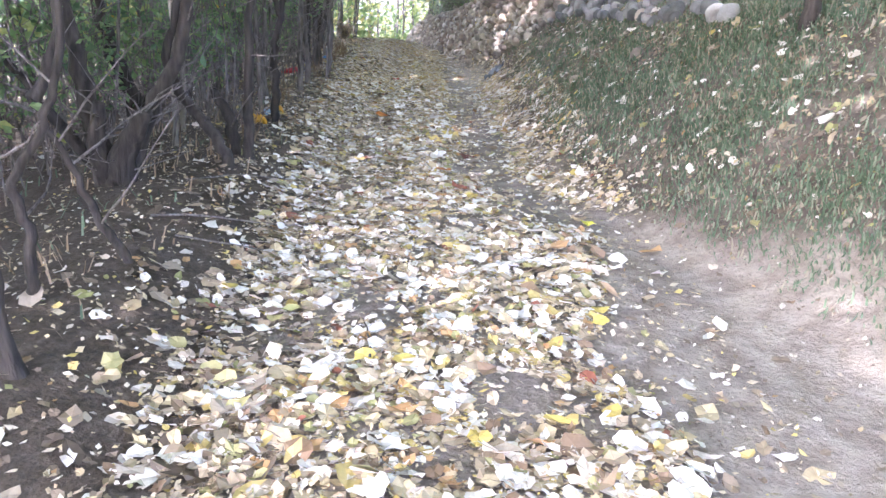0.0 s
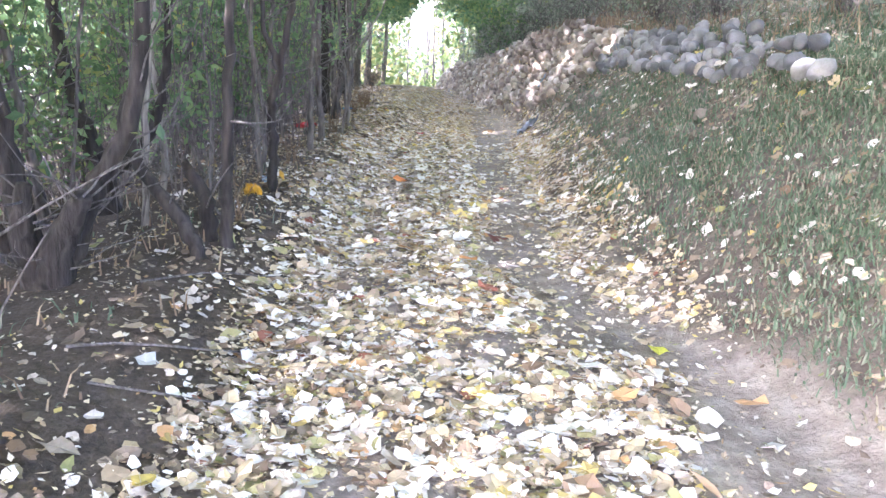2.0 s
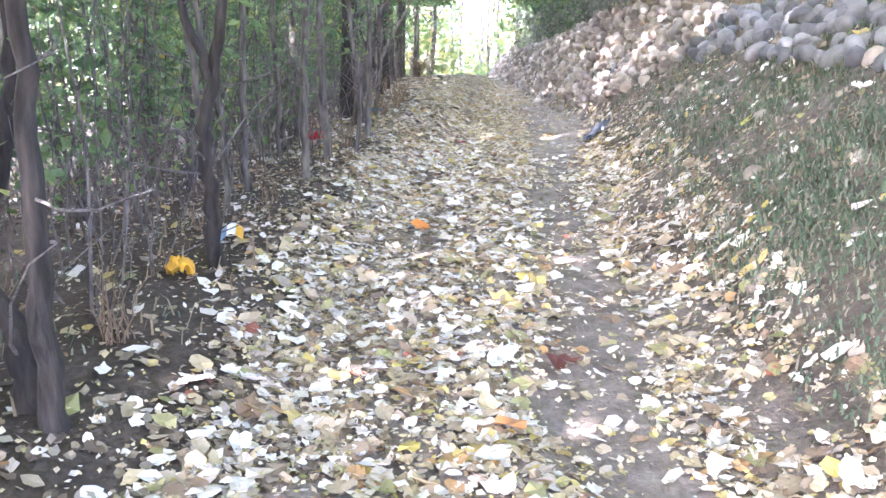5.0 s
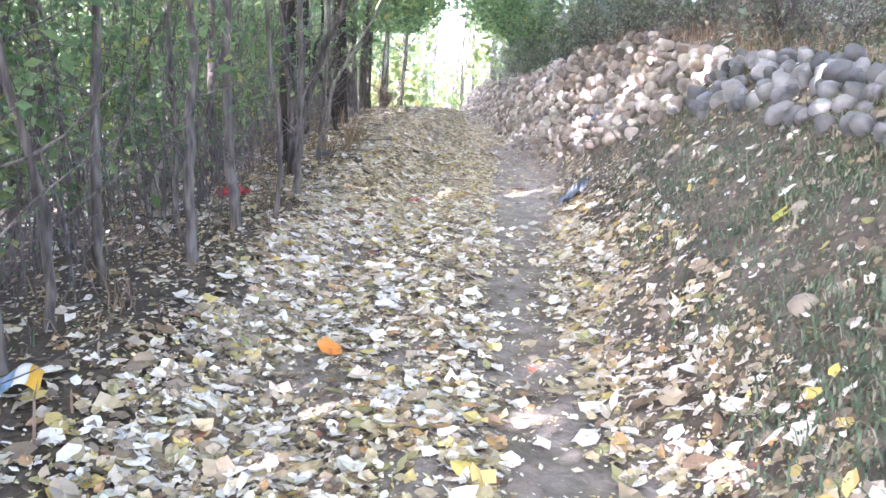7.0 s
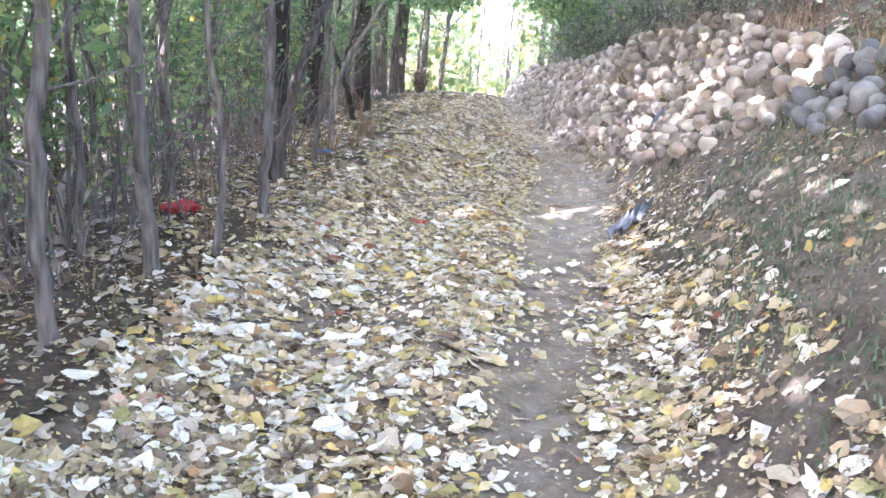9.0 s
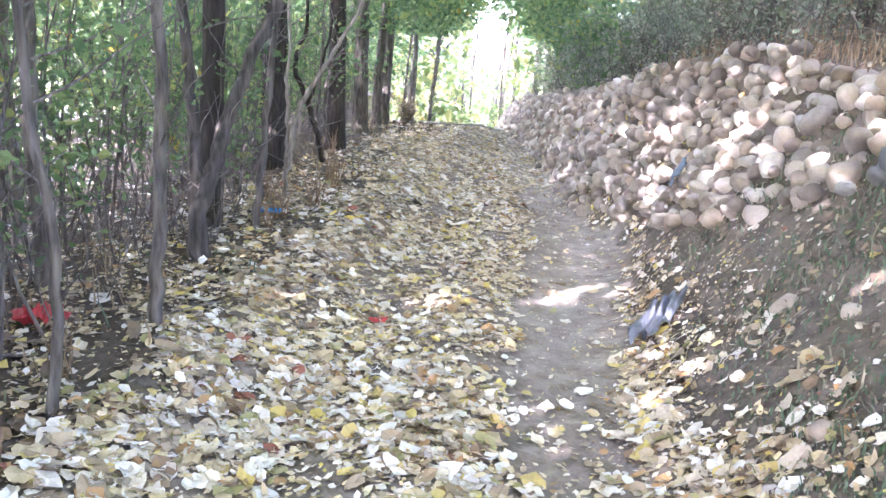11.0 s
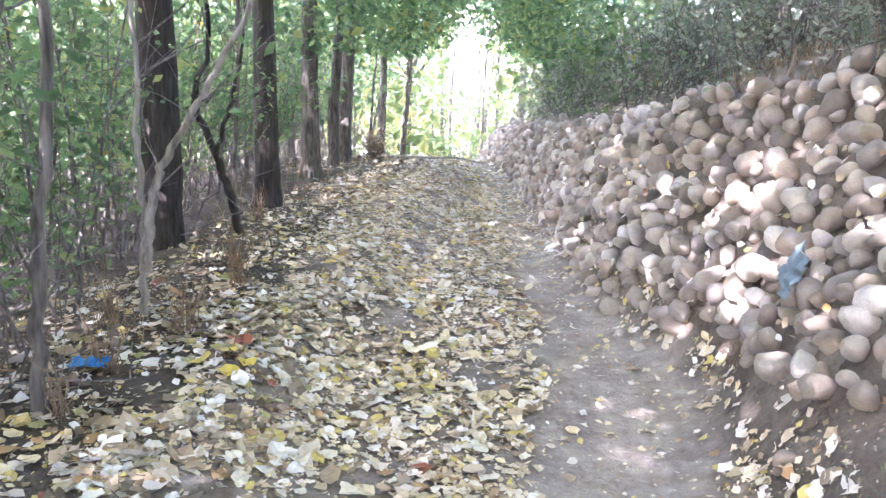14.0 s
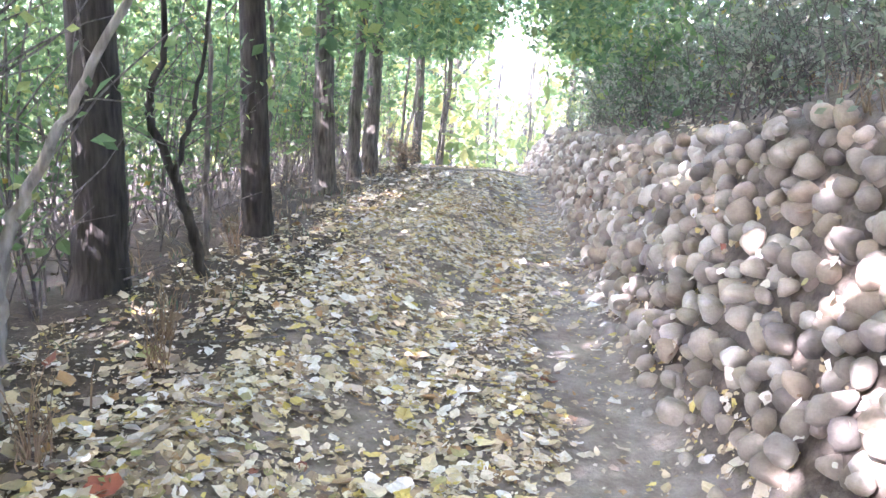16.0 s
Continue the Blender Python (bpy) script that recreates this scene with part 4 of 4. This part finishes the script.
# ---- dry weeds at the wood's edge ----
def weed_clump(x, y, height, count):
    ob = base_empty("weed_clump", x, y, float(ground_z(x, y)) - 0.02, "clump of dry reddish-brown weed stalks among leaves", "weed", "dry weeds")
    for _ in range(count):
        a, e = rng.uniform(0, 6.283), rng.uniform(0.05, 0.5)
        tip = np.array((math.cos(a) * e, math.sin(a) * e, 1.0)) * height * rng.uniform(0.45, 1.1)
        foot = rng.normal(0, 0.03, 3) * (1, 1, 0)
        line = bent([foot, foot + tip * (0.35, 0.35, 0.55), foot + tip], 3, 0.008)
        link_mesh("stalk", *tube(line, np.linspace(0.0045, 0.0015, len(line)), 4), WEED, ob, smooth=True)


WEED = bark("weed_stalk", (0.13, 0.085, 0.055), (0.34, 0.25, 0.17), 60)
for x, y, hgt, c in ((-1.57, 17.0, 0.36, 22), (-1.6, 15.4, 0.34, 18), (-1.5, 16.0, 0.42, 20), (-1.75, 17.35, 0.4, 20), (-1.5, 14.9, 0.36, 16), (-1.35, 12.1, 0.34, 16), (-1.95, 16.05, 0.4, 18), (-1.3, 9.7, 0.3, 14), (-1.15, 7.3, 0.34, 18), (-2.3, 19.4, 0.4, 18)):
    weed_clump(x, y, hgt, c)
shrub(-2.75, 27.0, 0.55, DRY, "low russet dry bush at the path's crest", 900)


def fallen_branch(points, r, label):
    line = bent(points, 5, 0.012)
    line[:, 2] = ground_z(line[:, 0], line[:, 1]) + r * 0.8 + 0.02
    tagged(link_mesh("fallen_branch", *tube(line, np.linspace(r, r * 0.45, len(line)), 7), BARK_PALE, smooth=True), label, "branch")


fallen_branch([(-2.5, 27.3, 0), (-1.6, 27.6, 0), (-0.6, 27.9, 0)], 0.035, "bare pale branch lying across the path's crest")

# ---- fallen twigs ----
def twig(x, y, length, turn, r=0.006):
    a = math.radians(turn)
    n = 6
    s = np.linspace(-0.5, 0.5, n) * length
    px, py = x + s * math.cos(a), y + s * math.sin(a)
    pz = ground_z(px, py) + r + 0.012
    pts = np.stack([px, py, pz], -1) + rng.normal(0, 0.006, (n, 3)) * (1, 1, 0.3)
    ob = link_mesh("twig", *tube(pts, np.linspace(r, r * 0.4, n), 5), TWIG, smooth=True)
    return tagged(ob, "thin dry twig lying among the fallen leaves", "twig", "fallen twigs")


for x, y, l, a, r in ((-0.75, 5.3, 0.9, 25, 0.008), (-0.6, 4.9, 0.7, 10, 0.006), (0.1, 3.9, 0.35, 100, 0.007), (-0.9, 6.2, 0.8, 40, 0.007), (-1.3, 9.8, 0.7, 20, 0.008), (0.15, 17.6, 0.4, 15, 0.008), (-1.2, 13.0, 0.8, 60, 0.009), (-1.9, 12.0, 0.9, 35, 0.012),
                      (-1.7, 15.2, 0.6, 15, 0.008), (-1.45, 17.4, 0.7, 25, 0.01), (1.6, 12.8, 0.5, 30, 0.006), (2.0, 8.0, 0.5, 70, 0.005), (1.5, 15.1, 0.4, 20, 0.006), (-1.5, 7.8, 0.9, 120, 0.01)):
    twig(x, y, l, a, r)


# ---- single things on the ground ----
def sheet(name, x, y, w, d, height, mat, label, category, turn=0.0, seed=0, lift=0.02, cells=26):
    """A crumpled sheet of cloth or foil lying on the ground."""
    bm = bmesh.new()
    bmesh.ops.create_grid(bm, x_segments=cells, y_segments=cells, size=0.5)
    ca, sa = math.cos(turn), math.sin(turn)
    for v in bm.verts:
        p = v.co.copy()
        fold = 1.5 * abs(math.sin(7 * p.x + 3 * p.y + 4 * noise.noise(Vector((p.x * 2.2, p.y * 2.2, seed))))) - 0.7 + 0.7 * noise.noise(Vector((p.x * 8, p.y * 8, seed + 5)))
        edge = 1 + 0.7 * noise.noise(Vector((p.x * 2.5 + 7, p.y * 2.5, seed)))
        lx, ly = p.x * w * edge, p.y * d * edge
        gx_, gy_ = x + lx * ca - ly * sa, y + lx * sa + ly * ca
        v.co = (gx_, gy_, float(ground_z(gx_, gy_)) + lift + height * (0.5 + 0.5 * fold) * max(0.0, 1 - 1.7 * max(abs(p.x), abs(p.y)) ** 2))
    bmesh.ops.solidify(bm, geom=bm.faces[:], thickness=0.004)
    me = bpy.data.meshes.new(name)
    bm.to_mesh(me)
    bm.free()
    me.materials.append(mat)
    me.polygons.foreach_set("use_smooth", np.ones(len(me.polygons), bool))
    return tagged(new(name, me), label, category)


CLOTH = plain("dark_cloth", (0.13, 0.145, 0.18), 0.85, 30)
BLUE = plain("blue_plastic", (0.03, 0.22, 0.55), 0.35)
SLATE = plain("slate_blue_cloth", (0.15, 0.20, 0.25), 0.8, 40)
PALE_BLUE = plain("pale_blue_foil", (0.22, 0.36, 0.55), 0.35)
RED = plain("red_plastic", (0.5, 0.04, 0.05), 0.4)
YELLOW = plain("yellow_plastic", (0.70, 0.38, 0.03), 0.4)
WHITE = plain("white_paper", (0.75, 0.75, 0.74), 0.6, 12, 0.85)
sheet("discarded_garment", 1.17, 13.68, 0.19, 0.40, 0.13, CLOTH, "crumpled dark blue-grey garment at the trail edge", "cloth", -0.5, 3)
sheet("plastic_scrap", -1.66, 15.35, 0.15, 0.12, 0.05, BLUE, "crumpled bright blue plastic scrap among leaves", "litter", 0.3, 8, 0.045)
sheet("red_wrapper", -1.78, 12.64, 0.20, 0.16, 0.10, RED, "crumpled red wrapper under the trees", "litter", 0.5, 5)
sheet("yellow_bag", -1.27, 8.16, 0.12, 0.10, 0.09, YELLOW, "crumpled orange-yellow bag behind a young tree", "litter", 0.2, 6)


def rag_on_wall():
    """A limp rag hung over the stones."""
    bm = bmesh.new()
    bmesh.ops.create_grid(bm, x_segments=10, y_segments=10, size=0.5)
    for v in bm.verts:
        p = v.co.copy()
        hh = 0.72 + p.y * 0.15 - p.x * 0.08
        y = 15.78 - p.x * 0.26
        x = float(toe(y)) + float(run(y)) * hh - 0.15 + 0.04 * noise.noise(Vector((p.x * 5, p.y * 5, 2)))
        v.co = (x, y, hh + 0.02 * noise.noise(Vector((p.x * 4, p.y * 4, 9))))
    bmesh.ops.solidify(bm, geom=bm.faces[:], thickness=0.006)
    me = bpy.data.meshes.new("rag")
    bm.to_mesh(me)
    bm.free()
    me.materials.append(SLATE)
    me.polygons.foreach_set("use_smooth", np.ones(len(me.polygons), bool))
    tagged(new("rag", me), "faded slate-blue rag caught between wall cobbles", "cloth")


rag_on_wall()


def wrapper(x, y, turn):
    """A torn snack wrapper: a bent foil band with coloured ends."""
    ob = base_empty("snack_wrapper", x, y, float(ground_z(x, y)), "torn blue, white and yellow snack wrapper by the stems", "litter")
    for name, mat, a, b in (("foil", PALE_BLUE, -0.07, 0.02), ("white_band", WHITE, 0.02, 0.07), ("yellow_end", YELLOW, 0.07, 0.11)):
        u = np.linspace(a, b, 5)
        w = np.linspace(-0.05, 0.05, 4)
        v = [(i * math.cos(turn) - j * math.sin(turn), i * math.sin(turn) + j * math.cos(turn), 0.045 + 0.03 * math.sin(i * 30) + 0.35 * j + 0.01 * math.sin(60 * j)) for i in u for j in w]
        f = [(r * 4 + c, r * 4 + c + 1, r * 4 + c + 5, r * 4 + c + 4) for r in range(4) for c in range(3)]
        part_ob = link_mesh(name, v, f, mat, ob, smooth=True)
        part_ob.modifiers.new("thickness", "SOLIDIFY").thickness = 0.002


wrapper(-1.28, 8.76, 0.25)


def big_leaf(name, x, y, size, colour, label, seed):
    v = leaf_shapes(1, 0.12)
    v[:, :, 2] += 0.15
    where = np.array([[x, y, float(ground_z(x, y)) + 0.018]])
    v, f = stack(scatter(v, where, ground_normal(where[:, 0], where[:, 1]), np.array([size]), 0.1), LEAF_FACES)
    tagged(link_mesh(name, v, f, plain(name + "_skin", colour, 0.6, 50)), label, "leaf")


big_leaf("red_leaf", 0.56, 7.62, 0.062, (0.13, 0.035, 0.028), "curled dark red leaf lying on bare earth", 1)
big_leaf("red_leaf", 0.61, 7.67, 0.045, (0.17, 0.045, 0.03), "curled dark red leaf lying on bare earth", 2)
big_leaf("orange_leaf", -0.27, 9.67, 0.075, (0.62, 0.22, 0.04), "bright orange fallen leaf on the path", 3)
big_leaf("orange_leaf", 0.38, 7.07, 0.06, (0.60, 0.28, 0.10), "orange-tan fallen leaf on the path", 4)
big_leaf("yellow_leaf", 1.27, 5.69, 0.05, (0.58, 0.56, 0.06), "yellow-green fallen leaf by the trail", 5)
big_leaf("brown_leaf", 1.53, 5.21, 0.055, (0.50, 0.30, 0.14), "tan-brown fallen leaf on the bank", 6)
big_leaf("yellow_leaf", 1.87, 10.15, 0.06, (0.55, 0.52, 0.10), "olive-yellow leaf on the grassy bank", 7)
big_leaf("red_leaf", -0.35, 13.5, 0.06, (0.5, 0.05, 0.05), "bright red fallen leaf on the path", 8)
big_leaf("red_leaf", -1.14, 15.88, 0.075, (0.32, 0.09, 0.05), "large rust-red leaf among yellow leaves", 9)
for x, y in ((-1.0, 15.6), (-1.15, 15.7), (-1.2, 15.55), (-1.02, 15.42)):
    big_leaf("yellow_leaf", x, y, 0.06, (0.66, 0.50, 0.10), "large yellow leaf beside a rust-red leaf", 10)
for x, y in ((0.1, 3.75), (0.25, 3.7), (0.75, 3.3), (0.95, 3.4), (0.5, 3.2), (1.0, 9.0), (0.35, 8.4)):
    big_leaf("yellow_leaf", x, y, 0.042, (0.60, 0.47, 0.13), "bright yellow fallen leaf on the path", 11)

# the largest pale leaves lie on top of the litter, each a piece of the ground
LEAF_MESHES = []
for v in leaf_shapes(12, 0.18):
    me = bpy.data.meshes.new("leaf")
    me.from_pydata(v.tolist(), [], LEAF_FACES.tolist())
    me.materials.append(PALE_LEAF)
    LEAF_MESHES.append(me)
placed = 0
while placed < 295:
    x, y = random.uniform(-1.4, 2.6), random.uniform(2.4, 19)
    if random.random() > float(litter_density(np.array(x), np.array(y))) * (1.4 - 0.5 * (y > 12)) or (y > 14.5 and x > toe(y)):
        continue
    ob = new("leaf", random.choice(LEAF_MESHES))
    ob.parent = ground
    n = Vector(ground_normal(np.array(x), np.array(y)).tolist()) + Vector((random.gauss(0, 0.15), random.gauss(0, 0.15), 0))
    s = random.uniform(0.028, 0.046)
    ob.matrix_world = Matrix.LocRotScale((x, y, float(ground_z(x, y)) + 0.024), n.to_track_quat("Z", "Y") @ Euler((0, 0, random.uniform(0, 6.28))).to_quaternion(), (s, s, s))
    placed += 1
